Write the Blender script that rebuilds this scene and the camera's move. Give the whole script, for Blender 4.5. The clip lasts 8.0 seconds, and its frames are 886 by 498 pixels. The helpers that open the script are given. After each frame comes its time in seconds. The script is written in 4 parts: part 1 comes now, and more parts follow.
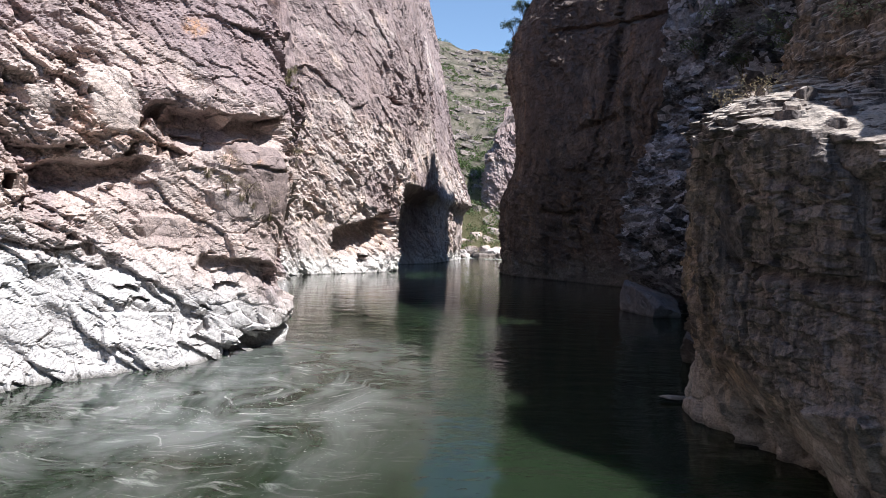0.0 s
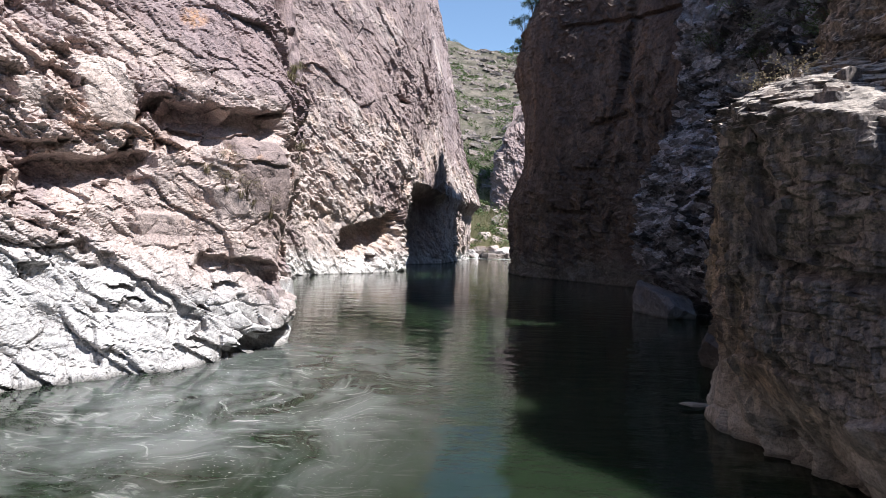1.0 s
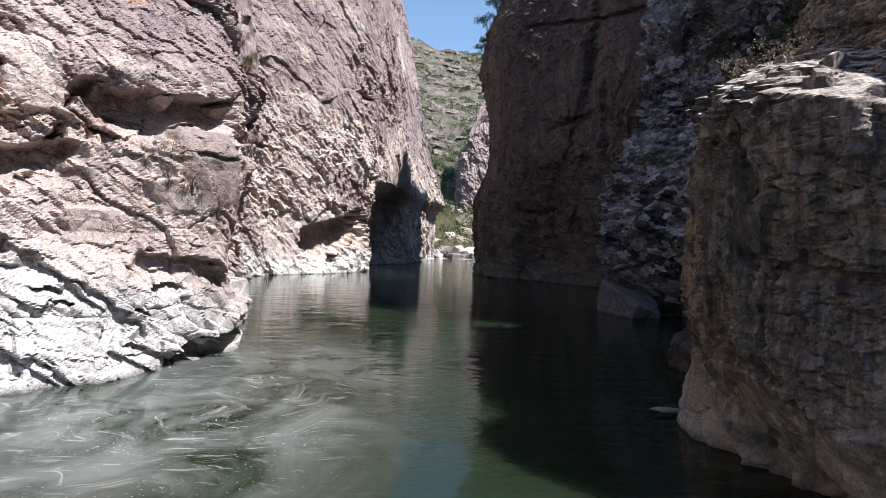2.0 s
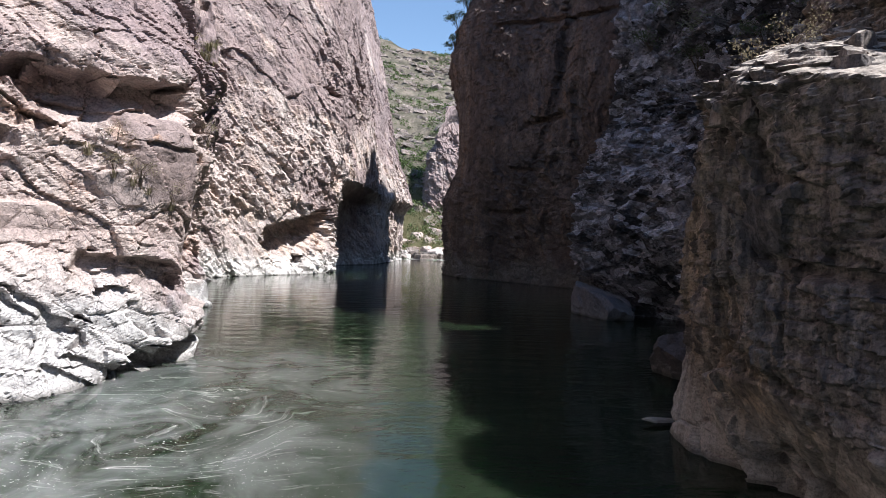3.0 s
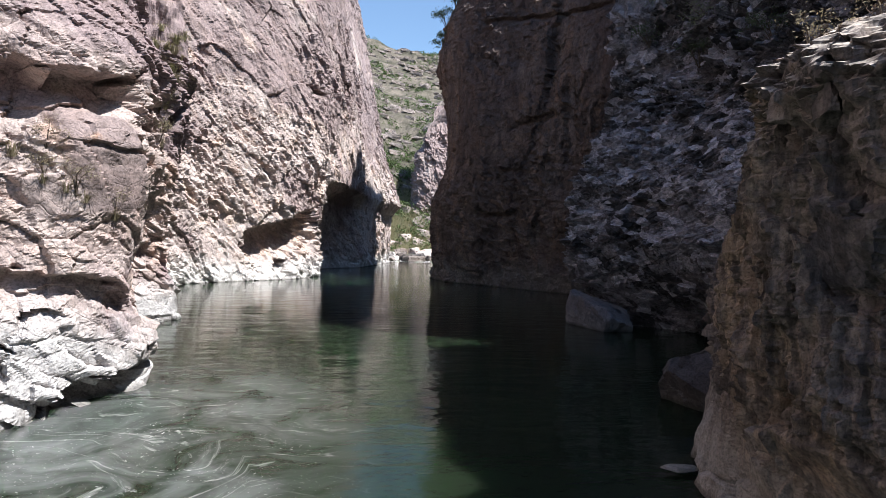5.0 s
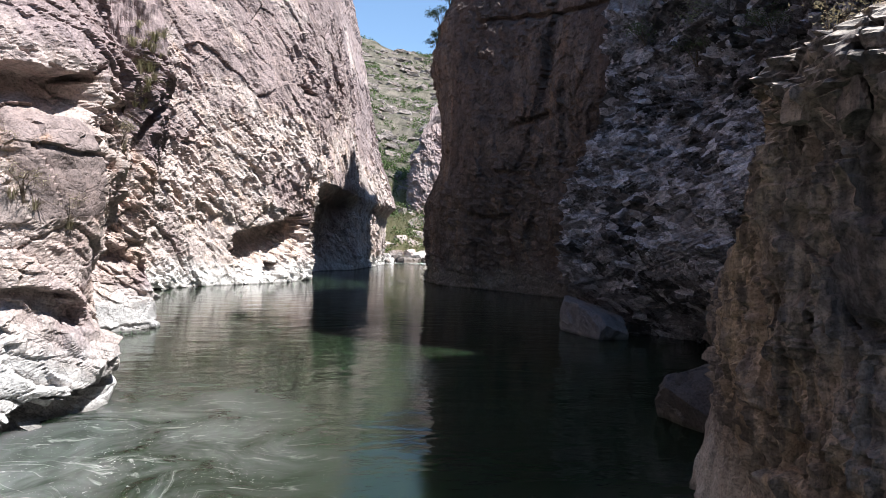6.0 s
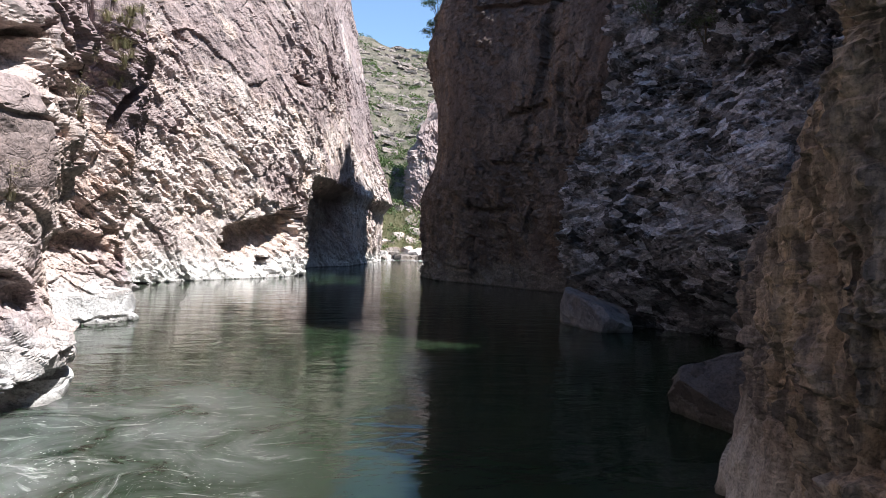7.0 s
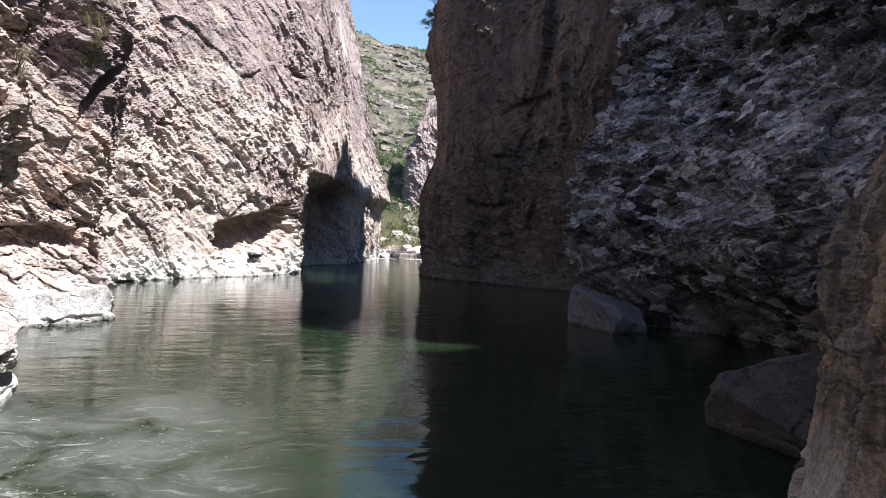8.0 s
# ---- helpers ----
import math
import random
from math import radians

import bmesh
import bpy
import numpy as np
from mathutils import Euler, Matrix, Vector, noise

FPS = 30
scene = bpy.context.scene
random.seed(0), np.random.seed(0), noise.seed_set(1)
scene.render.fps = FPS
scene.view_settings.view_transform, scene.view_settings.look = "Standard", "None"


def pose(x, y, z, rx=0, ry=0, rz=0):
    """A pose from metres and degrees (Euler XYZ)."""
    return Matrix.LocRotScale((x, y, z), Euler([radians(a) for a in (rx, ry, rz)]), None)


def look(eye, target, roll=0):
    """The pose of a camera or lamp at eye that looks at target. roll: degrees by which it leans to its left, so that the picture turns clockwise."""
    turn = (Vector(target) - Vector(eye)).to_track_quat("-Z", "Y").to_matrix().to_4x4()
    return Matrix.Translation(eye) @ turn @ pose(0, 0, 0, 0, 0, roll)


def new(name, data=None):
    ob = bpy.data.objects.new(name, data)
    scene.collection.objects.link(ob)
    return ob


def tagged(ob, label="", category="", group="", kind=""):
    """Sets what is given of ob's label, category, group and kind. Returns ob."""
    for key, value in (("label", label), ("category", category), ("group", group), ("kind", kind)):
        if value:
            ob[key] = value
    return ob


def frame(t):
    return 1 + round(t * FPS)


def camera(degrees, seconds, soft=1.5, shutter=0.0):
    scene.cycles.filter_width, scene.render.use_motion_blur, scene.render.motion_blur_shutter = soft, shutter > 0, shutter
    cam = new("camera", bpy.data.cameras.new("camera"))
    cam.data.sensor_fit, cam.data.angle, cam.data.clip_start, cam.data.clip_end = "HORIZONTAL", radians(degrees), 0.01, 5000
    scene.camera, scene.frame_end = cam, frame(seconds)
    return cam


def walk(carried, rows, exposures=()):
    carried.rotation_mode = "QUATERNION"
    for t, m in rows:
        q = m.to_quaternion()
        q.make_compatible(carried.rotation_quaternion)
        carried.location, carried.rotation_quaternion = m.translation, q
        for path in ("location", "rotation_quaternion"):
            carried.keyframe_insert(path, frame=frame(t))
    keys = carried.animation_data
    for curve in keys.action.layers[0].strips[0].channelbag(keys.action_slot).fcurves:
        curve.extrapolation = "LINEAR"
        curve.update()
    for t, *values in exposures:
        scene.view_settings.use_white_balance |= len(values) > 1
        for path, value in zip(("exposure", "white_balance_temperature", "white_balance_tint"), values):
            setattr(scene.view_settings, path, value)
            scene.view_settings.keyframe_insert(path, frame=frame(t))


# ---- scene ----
cam = camera(78.2, 8.0, soft=0.8)
PATH = [
    (0, (-0.26, 0.062, 5.257), (-0.251, 2.061, 5.226), 1.9),
    (0.5, (-0.239, 0.556, 5.207), (-0.246, 2.555, 5.175), 1.9),
    (1, (-0.185, 1.038, 5.169), (-0.208, 3.038, 5.138), 1.9),
    (1.5, (-0.12, 1.601, 5.115), (-0.117, 3.601, 5.086), 2.0),
    (2, (-0.093, 2.215, 5.104), (0.014, 4.212, 5.078), 2.0),
    (2.2, (-0.123, 2.473, 5.091), (0.024, 4.467, 5.068), 2.1),
    (3.5, (-0.362, 4.407, 5.038), (-0.123, 6.393, 5.018), 2.0),
    (4, (-0.361, 5.061, 5.186), (-0.115, 7.046, 5.166), 2.0),
    (4.5, (-0.219, 5.568, 5.315), (0.039, 7.552, 5.296), 2.0),
    (6, (0.747, 7.24, 5.797), (1.024, 9.221, 5.783), 2.0),
    (6.5, (1.019, 7.981, 5.4), (1.299, 9.961, 5.385), 2.0),
    (7, (1.234, 9.004, 5.131), (1.518, 10.984, 5.114), 2.0),
    (7.5, (1.287, 10.019, 4.963), (1.574, 11.998, 4.946), 2.0),
    (8, (1.504, 11.329, 4.809), (1.792, 13.308, 4.79), 2.0),
]
walk(cam, [(t, look(eye, target, roll)) for t, eye, target, roll in PATH],
     exposures=[(0, 0.98, 6430, 8.5), (3.5, 0.98, 6420, 8.5), (4.6, 1.04, 6430, 8), (6, 1.18, 6450, 6.5), (7, 1.28, 6450, 6.5), (8, 1.34, 6450, 6.5)])

# ---- world, sun, exposure ----
SUN = Vector((0.415, -0.342, 0.84)).normalized()
world = bpy.data.worlds.new("sky")
scene.world = world
world.use_nodes = True
wn = world.node_tree.nodes
sky = wn.new("ShaderNodeTexSky")
sky.sky_type = "NISHITA"
sky.sun_disc = False
sky.sun_elevation = math.asin(SUN.z)
sky.sun_rotation = math.atan2(SUN.x, SUN.y)
sky.air_density, sky.dust_density, sky.ozone_density = 1.1, 0.05, 3.0
wn["Background"].inputs["Strength"].default_value = 0.106
world.node_tree.links.new(sky.outputs[0], wn["Background"].inputs["Color"])
sun = new("sun", bpy.data.lights.new("sun", "SUN"))
sun.data.energy, sun.data.angle, sun.data.color = 5.0, radians(0.6), (0.985, 0.972, 0.972)
sun.matrix_world = look((0, 0, 120), Vector((0, 0, 120)) - SUN)


# ---- noise on arrays ----
def hash2(i, j, seed):
    n = (i.astype(np.int64) * 374761393 + j.astype(np.int64) * 668265263 + seed * 974634777) & 0xFFFFFFFF
    n = ((n ^ (n >> 13)) * 1274126177) & 0xFFFFFFFF
    n = ((n ^ (n >> 16)) * 2246822519) & 0xFFFFFFFF
    return ((n ^ (n >> 15)) & 0xFFFFFF) / float(0xFFFFFF)


def vnoise(u, v, seed):
    i, j = np.floor(u), np.floor(v)
    a, b = u - i, v - j
    a, b = a * a * (3 - 2 * a), b * b * (3 - 2 * b)
    p, q = hash2(i, j, seed), hash2(i + 1, j, seed)
    r, s = hash2(i, j + 1, seed), hash2(i + 1, j + 1, seed)
    return ((p * (1 - a) + q * a) * (1 - b) + (r * (1 - a) + s * a) * b) * 2 - 1


def fbm(u, v, seed, octaves=4):
    total, amp = 0, 1.0
    for o in range(octaves):
        total = total + amp * vnoise(u * 2 ** o + 7.3 * o, v * 2 ** o - 3.1 * o, seed + o)
        amp *= 0.5
    return total / 1.9


def blocks(u, v, seed, tilt=0.8):
    """Angular rock: every cell has its own height and slope. Returns height, distance to the joint, tone."""
    i0, j0 = np.floor(u), np.floor(v)
    best, second = np.full(u.shape, 9.0), np.full(u.shape, 9.0)
    height, tone = np.zeros(u.shape), np.zeros(u.shape)
    for di in (-1, 0, 1):
        for dj in (-1, 0, 1):
            i, j = i0 + di, j0 + dj
            du = u - (i + 0.12 + 0.76 * hash2(i, j, seed))
            dv = v - (j + 0.12 + 0.76 * hash2(i, j, seed + 1))
            d = du * du + dv * dv
            near = d < best
            second = np.where(near, best, np.minimum(second, d))
            h = hash2(i, j, seed + 2) * 2 - 1 + tilt * (2 * (hash2(i, j, seed + 3) * 2 - 1) * du + 2 * (hash2(i, j, seed + 4) * 2 - 1) * dv)
            height = np.where(near, h, height)
            tone = np.where(near, hash2(i, j, seed + 5), tone)
            best = np.where(near, d, best)
    return height, np.sqrt(second) - np.sqrt(best), tone


def crag(u, v, seed, octaves=4):
    """Sharp crests with pits between them."""
    total, amp, last = 0, 1.0, 1.0
    for o in range(octaves):
        n = (1 - np.abs(vnoise(u * 2.07 ** o + 5.7 * o, v * 2.07 ** o + 1.9 * o, seed + o))) ** 2
        total = total + amp * n * last
        amp, last = amp * 0.55, n
    return total - 0.75


def step(a, b, x):
    t = np.clip((x - a) / (b - a), 0, 1)
    return t * t * (3 - 2 * t)


# ---- materials ----
def nodes(name):
    m = bpy.data.materials.new(name)
    m.use_nodes = True
    t = m.node_tree
    return m, t, t.nodes["Principled BSDF"]


def node(t, kind, links=(), **values):
    n = t.nodes.new(kind)
    for key, value in values.items():
        n.inputs[key.replace("_", " ")].default_value = value
    for key, out in links:
        t.links.new(out, n.inputs[key])
    return n


def ramp(t, fac, stops):
    r = t.nodes.new("ShaderNodeValToRGB")
    e = r.color_ramp.elements
    while len(e) < len(stops):
        e.new(0.5)
    for k, (p, c) in zip(e, stops):
        k.position, k.color = p, (*c, 1) if len(c) == 3 else c
    t.links.new(fac, r.inputs[0])
    return r.outputs[0]


def mixed(t, fac, a, b, blend="MIX"):
    m = t.nodes.new("ShaderNodeMix")
    m.data_type, m.blend_type = "RGBA", blend
    for sock, value in ((m.inputs[0], fac), (m.inputs[6], a), (m.inputs[7], b)):
        if isinstance(value, bpy.types.NodeSocket):
            t.links.new(value, sock)
        else:
            sock.default_value = value if isinstance(value, (int, float)) else (*value, 1)
    return m.outputs[2]


def math_node(t, op, a, b=0.0):
    m = t.nodes.new("ShaderNodeMath")
    m.operation = op
    for sock, value in zip(m.inputs, (a, b)):
        if isinstance(value, bpy.types.NodeSocket):
            t.links.new(value, sock)
        else:
            sock.default_value = value
    return m.outputs[0]


def tex(t, coords, scale, detail=6.0, rough=0.6, distortion=0.0):
    n = node(t, "ShaderNodeTexNoise", [("Vector", coords)], Scale=scale, Detail=detail, Roughness=rough, Distortion=distortion)
    return n.outputs["Fac"]


def ochre_mask(t):
    a = t.nodes.new("ShaderNodeAttribute")
    a.attribute_name = "ochre"
    return a.outputs["Fac"]


def rock_material(name, light, mid, dark, stain, bleach, bleach_top, rust, fine=1.0, turn=(0, 0, 0), stretch=(1, 1, 1), lichen=0.0, cracks=0.6, blocky=0.45, flaky=0.0, varnish=0.7, tilt=(0, 0, 0), ledge_light=None, dull=(0.21, 0.16, 0.155), relief=1.0, patina=None, streaks=0.0, shards=0.0):
    """Weathered volcanic rock. The bleach is the pale band that high water leaves on the stone."""
    m, t, p = nodes(name)
    geo = node(t, "ShaderNodeNewGeometry")
    pos = geo.outputs["Position"]
    mp = node(t, "ShaderNodeMapping", [("Vector", pos)])
    mp.inputs["Rotation"].default_value = [radians(a) for a in turn]
    mp.vector_type = "TEXTURE"
    mp.inputs["Scale"].default_value = [1 / a for a in stretch]
    v = mp.outputs[0]
    mp2 = node(t, "ShaderNodeMapping", [("Vector", pos)])
    mp2.vector_type = "TEXTURE"
    mp2.inputs["Rotation"].default_value = [radians(a) for a in turn]
    mp2.inputs["Scale"].default_value = [a ** -0.5 for a in stretch]
    tone = t.nodes.new("ShaderNodeAttribute")
    tone.attribute_name = "tone"
    broad = tex(t, v, 0.12, 6, 0.62, 0.5)
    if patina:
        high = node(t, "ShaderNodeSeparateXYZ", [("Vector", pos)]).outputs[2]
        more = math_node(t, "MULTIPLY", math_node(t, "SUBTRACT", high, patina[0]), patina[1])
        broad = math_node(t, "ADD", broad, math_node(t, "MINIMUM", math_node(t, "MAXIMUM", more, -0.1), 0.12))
    patch = tex(t, v, 0.55, 8, 0.65, 0.6)
    grain = tex(t, pos, 6.0 * fine, 8, 0.7)
    speck = tex(t, pos, 15.0 * fine, 4, 0.75)
    base = mixed(t, ramp(t, patch, [(0.36, (0, 0, 0)), (0.62, (1, 1, 1))]), mid, light)
    base = mixed(t, math_node(t, "MULTIPLY", tone.outputs["Fac"], blocky), base, dark)
    streak = tex(t, v, 1.3, 7, 0.7, 1.2)
    base = mixed(t, math_node(t, "MULTIPLY", ramp(t, streak, [(0.55, (0, 0, 0)), (0.68, (1, 1, 1))]), 0.5), base, dark)
    base = mixed(t, math_node(t, "MULTIPLY", ramp(t, tex(t, v, 0.45, 6, 0.65, 0.5), [(0.50, (0, 0, 0)), (0.66, (1, 1, 1))]), 0.6), base, rust)
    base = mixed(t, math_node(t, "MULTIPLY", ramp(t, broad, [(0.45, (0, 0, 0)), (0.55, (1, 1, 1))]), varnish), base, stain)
    slab = t.nodes.new("ShaderNodeAttribute")
    slab.attribute_name = "slab"
    base = mixed(t, math_node(t, "MULTIPLY", slab.outputs["Fac"], 0.8), base, dull)
    base = mixed(t, math_node(t, "MULTIPLY", slab.outputs["Fac"], -0.8), base, light)
    spots = math_node(t, "MULTIPLY", ochre_mask(t), ramp(t, tex(t, pos, 5.0, 5, 0.7), [(0.40, (0, 0, 0)), (0.55, (1, 1, 1))]))
    base = mixed(t, math_node(t, "MULTIPLY", spots, 0.65), base, (0.45, 0.24, 0.12))
    xyz = node(t, "ShaderNodeSeparateXYZ", [("Vector", pos)])
    z = xyz.outputs[2]
    # vertical stain streaks that also paint in the light and dark of flutes
    if streaks:
        run = node(t, "ShaderNodeMapping", [("Vector", pos)])
        run.inputs["Scale"].default_value = (4.0, 4.0, 0.28)
        flute_tone = tex(t, run.outputs[0], 1.0, 6, 0.62, 0.25)
        base = mixed(t, streaks, base, ramp(t, flute_tone, [(0.42, (0.35, 0.35, 0.38)), (0.5, (0.95, 0.93, 0.93)), (0.57, (1.7, 1.56, 1.4))]), "MULTIPLY")
    rise = math_node(t, "ADD", math_node(t, "ADD", math_node(t, "MULTIPLY", xyz.outputs[0], tilt[0]), math_node(t, "MULTIPLY", xyz.outputs[1], tilt[1])), tilt[2])
    edge = math_node(t, "ADD", math_node(t, "SUBTRACT", z, math_node(t, "MAXIMUM", rise, 0.0)), math_node(t, "MULTIPLY", math_node(t, "SUBTRACT", tex(t, v, 0.35, 6, 0.65), 0.5), bleach_top * 2.4))
    band = node(t, "ShaderNodeMapRange", [("Value", edge)])
    band.inputs[1].default_value, band.inputs[2].default_value = bleach_top * 0.55, bleach_top * 1.35
    band.inputs[3].default_value, band.inputs[4].default_value = 0.86, 0.0
    base = mixed(t, band.outputs[0], base, bleach)
    wet = node(t, "ShaderNodeMapRange", [("Value", z)])
    wet.inputs[1].default_value, wet.inputs[2].default_value = 0.05, 0.22
    wet.inputs[3].default_value, wet.inputs[4].default_value = 0.65, 0.0
    base = mixed(t, wet.outputs[0], base, (0.06, 0.055, 0.045))
    if flaky:
        base = mixed(t, flaky, base, ramp(t, tone.outputs["Fac"], [(0.30, dark), (0.52, mid), (0.68, mid), (0.80, light)]))
    # upward faces higher up are coloured lighter to strengthen the sun on ledges
    if ledge_light:
        up = node(t, "ShaderNodeSeparateXYZ", [("Vector", geo.outputs["True Normal"])]).outputs[2]
        top = node(t, "ShaderNodeMapRange", [("Value", z)])
        top.inputs[1].default_value, top.inputs[2].default_value = 6.8, 7.8
        base = mixed(t, math_node(t, "MULTIPLY", ramp(t, up, [(0.35, (0, 0, 0)), (0.7, (0.6, 0.6, 0.6))]), top.outputs[0]), base, ledge_light)
    if shards:
        cell = t.nodes.new("ShaderNodeTexVoronoi")
        cell.inputs["Scale"].default_value = 1.5
        cell.inputs["Randomness"].default_value = 0.95
        skew = node(t, "ShaderNodeMapping", [("Vector", pos)])
        skew.vector_type = "TEXTURE"
        skew.inputs["Rotation"].default_value = [radians(a) for a in turn]
        skew.inputs["Scale"].default_value = (1.35, 1.35, 0.6)
        t.links.new(skew.outputs[0], cell.inputs["Vector"])
        shade = node(t, "ShaderNodeSeparateColor", [("Color", cell.outputs["Color"])]).outputs[0]
        pale = math_node(t, "ADD", math_node(t, "MULTIPLY", shade, 0.6), math_node(t, "MULTIPLY", tex(t, v, 0.3, 4, 0.6), 0.55))
        base = mixed(t, shards, base, ramp(t, pale, [(0.46, dark), (0.57, mid), (0.66, mid), (0.76, light)]))
    if lichen:
        spots = math_node(t, "ADD", math_node(t, "MULTIPLY", tex(t, v, 0.22, 4, 0.55), 0.75), math_node(t, "MULTIPLY", tex(t, v, 3.8, 7, 0.72, 0.2), 0.45))
        base = mixed(t, math_node(t, "MULTIPLY", ramp(t, spots, [(0.595, (0, 0, 0)), (0.62, (1, 1, 1))]), lichen), base, light)
    bent = t.nodes.new("ShaderNodeVectorMath")
    bent.operation = "MULTIPLY_ADD"
    wob = node(t, "ShaderNodeTexNoise", [("Vector", pos)], Scale=1.1 * fine, Detail=4.0, Roughness=0.6)
    t.links.new(wob.outputs["Color"], bent.inputs[0])
    bent.inputs[1].default_value = (0.5 / fine, 0.5 / fine, 0.5 / fine)
    t.links.new(mp2.outputs[0], bent.inputs[2])
    fissures = []
    for scale, width in ((0.9 * fine, 0.03), (2.6 * fine, 0.04)):
        vor = t.nodes.new("ShaderNodeTexVoronoi")
        vor.feature = "DISTANCE_TO_EDGE"
        vor.inputs["Scale"].default_value = scale
        t.links.new(bent.outputs[0], vor.inputs["Vector"])
        fissures.append(ramp(t, vor.outputs["Distance"], [(0.0, (0, 0, 0)), (width, (1, 1, 1))]))
    gaps = ramp(t, tex(t, pos, 0.8 * fine, 4, 0.6), [(0.42, (1, 1, 1)), (0.58, (0, 0, 0))])
    crack = mixed(t, gaps, mixed(t, 1.0, fissures[0], fissures[1], "MULTIPLY"), (1, 1, 1))
    sound = math_node(t, "SUBTRACT", 1.0, math_node(t, "MULTIPLY", math_node(t, "ABSOLUTE", slab.outputs["Fac"]), 0.9))
    base = mixed(t, math_node(t, "MULTIPLY", math_node(t, "MULTIPLY", math_node(t, "SUBTRACT", 1.0, crack), cracks), sound), base, dark)
    base = mixed(t, 0.75, base, ramp(t, grain, [(0.28, (0.40, 0.40, 0.40)), (0.5, (1, 1, 1)), (0.72, (1.35, 1.33, 1.3))]), "MULTIPLY")
    base = mixed(t, 0.8, base, ramp(t, speck, [(0.34, (0.42, 0.42, 0.42)), (0.52, (1.15, 1.15, 1.15))]), "MULTIPLY")
    t.links.new(base, p.inputs["Base Color"])
    p.inputs["Roughness"].default_value = 0.9
    p.inputs["Specular IOR Level"].default_value = 0.25
    # chipped faces: every chip slopes its own way
    chips = None
    for scale in (0.8 * fine, 2.4 * fine):
        vor = t.nodes.new("ShaderNodeTexVoronoi")
        vor.inputs["Scale"].default_value = scale
        t.links.new(bent.outputs[0], vor.inputs["Vector"])
        lean, local, dot = [t.nodes.new("ShaderNodeVectorMath") for _ in range(3)]
        lean.operation, local.operation, dot.operation = "SUBTRACT", "SUBTRACT", "DOT_PRODUCT"
        t.links.new(vor.outputs["Color"], lean.inputs[0])
        lean.inputs[1].default_value = (0.5, 0.5, 0.5)
        t.links.new(bent.outputs[0], local.inputs[0])
        t.links.new(vor.outputs["Position"], local.inputs[1])
        t.links.new(lean.outputs[0], dot.inputs[0])
        t.links.new(local.outputs[0], dot.inputs[1])
        chips = dot.outputs["Value"] if chips is None else math_node(t, "ADD", chips, dot.outputs["Value"])
    b0 = node(t, "ShaderNodeBump", [("Height", chips)], Strength=0.62 * relief, Distance=0.9)
    b1 = node(t, "ShaderNodeBump", [("Height", tex(t, pos, 2.6 * fine, 9, 0.68, 0.5)), ("Normal", b0.outputs[0])], Strength=0.5 * relief, Distance=0.14 / fine)
    b2 = node(t, "ShaderNodeBump", [("Height", grain), ("Normal", b1.outputs[0])], Strength=0.55 * relief, Distance=0.05 / fine)
    b3 = node(t, "ShaderNodeBump", [("Height", crack), ("Normal", b2.outputs[0])], Strength=min(0.8, cracks * 1.3), Distance=0.08 / fine)
    t.links.new(b3.outputs[0], p.inputs["Normal"])
    return m


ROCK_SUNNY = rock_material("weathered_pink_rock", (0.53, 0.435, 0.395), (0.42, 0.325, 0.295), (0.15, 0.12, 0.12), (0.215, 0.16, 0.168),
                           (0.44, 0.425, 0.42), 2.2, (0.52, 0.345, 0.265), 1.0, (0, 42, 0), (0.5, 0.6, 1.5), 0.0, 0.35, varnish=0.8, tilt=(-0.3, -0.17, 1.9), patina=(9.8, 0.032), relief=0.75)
ROCK_FAR = rock_material("weathered_grey_rock", (0.54, 0.455, 0.415), (0.44, 0.36, 0.33), (0.18, 0.145, 0.15), (0.235, 0.175, 0.172),
                         (0.58, 0.55, 0.53), 2.3, (0.62, 0.44, 0.34), 0.5, (0, 56, 0), (0.5, 0.5, 1.6), 0.0, 0.3, varnish=0.8, relief=0.8, patina=(18.0, 0.007))
# red-brown stone, its colour lowered to deepen the shade on these walls
ROCK_RED = rock_material("shade_dark_red_brown_rock", (0.21, 0.163, 0.143), (0.128, 0.095, 0.083), (0.045, 0.038, 0.04), (0.075, 0.056, 0.055),
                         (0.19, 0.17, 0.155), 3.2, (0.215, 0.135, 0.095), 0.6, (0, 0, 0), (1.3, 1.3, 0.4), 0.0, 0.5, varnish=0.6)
# shade put into the colour: darks and foot lowered, pale flakes tinted blue
ROCK_SLATY = rock_material("shade_dark_slaty_knobbly_rock", (0.60, 0.585, 0.65), (0.16, 0.142, 0.15), (0.024, 0.025, 0.027), (0.085, 0.068, 0.064),
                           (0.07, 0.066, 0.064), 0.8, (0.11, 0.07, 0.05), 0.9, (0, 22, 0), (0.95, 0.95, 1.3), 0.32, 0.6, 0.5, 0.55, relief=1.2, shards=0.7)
ROCK_HILL = rock_material("dull_hill_rock", (0.36, 0.30, 0.27), (0.26, 0.21, 0.19), (0.09, 0.075, 0.07), (0.13, 0.11, 0.10),
                          (0.25, 0.22, 0.2), 0.3, (0.22, 0.15, 0.10), 0.35, (0, 20, 0), (0.6, 0.6, 2.0))
# grey lowered so the colour carries part of the boulders' shade
ROCK_GREY = rock_material("shade_dark_grey_boulder_rock", (0.125, 0.11, 0.107), (0.08, 0.071, 0.07), (0.035, 0.035, 0.035), (0.065, 0.058, 0.06),
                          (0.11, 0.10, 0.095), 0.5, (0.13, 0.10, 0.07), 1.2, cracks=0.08)
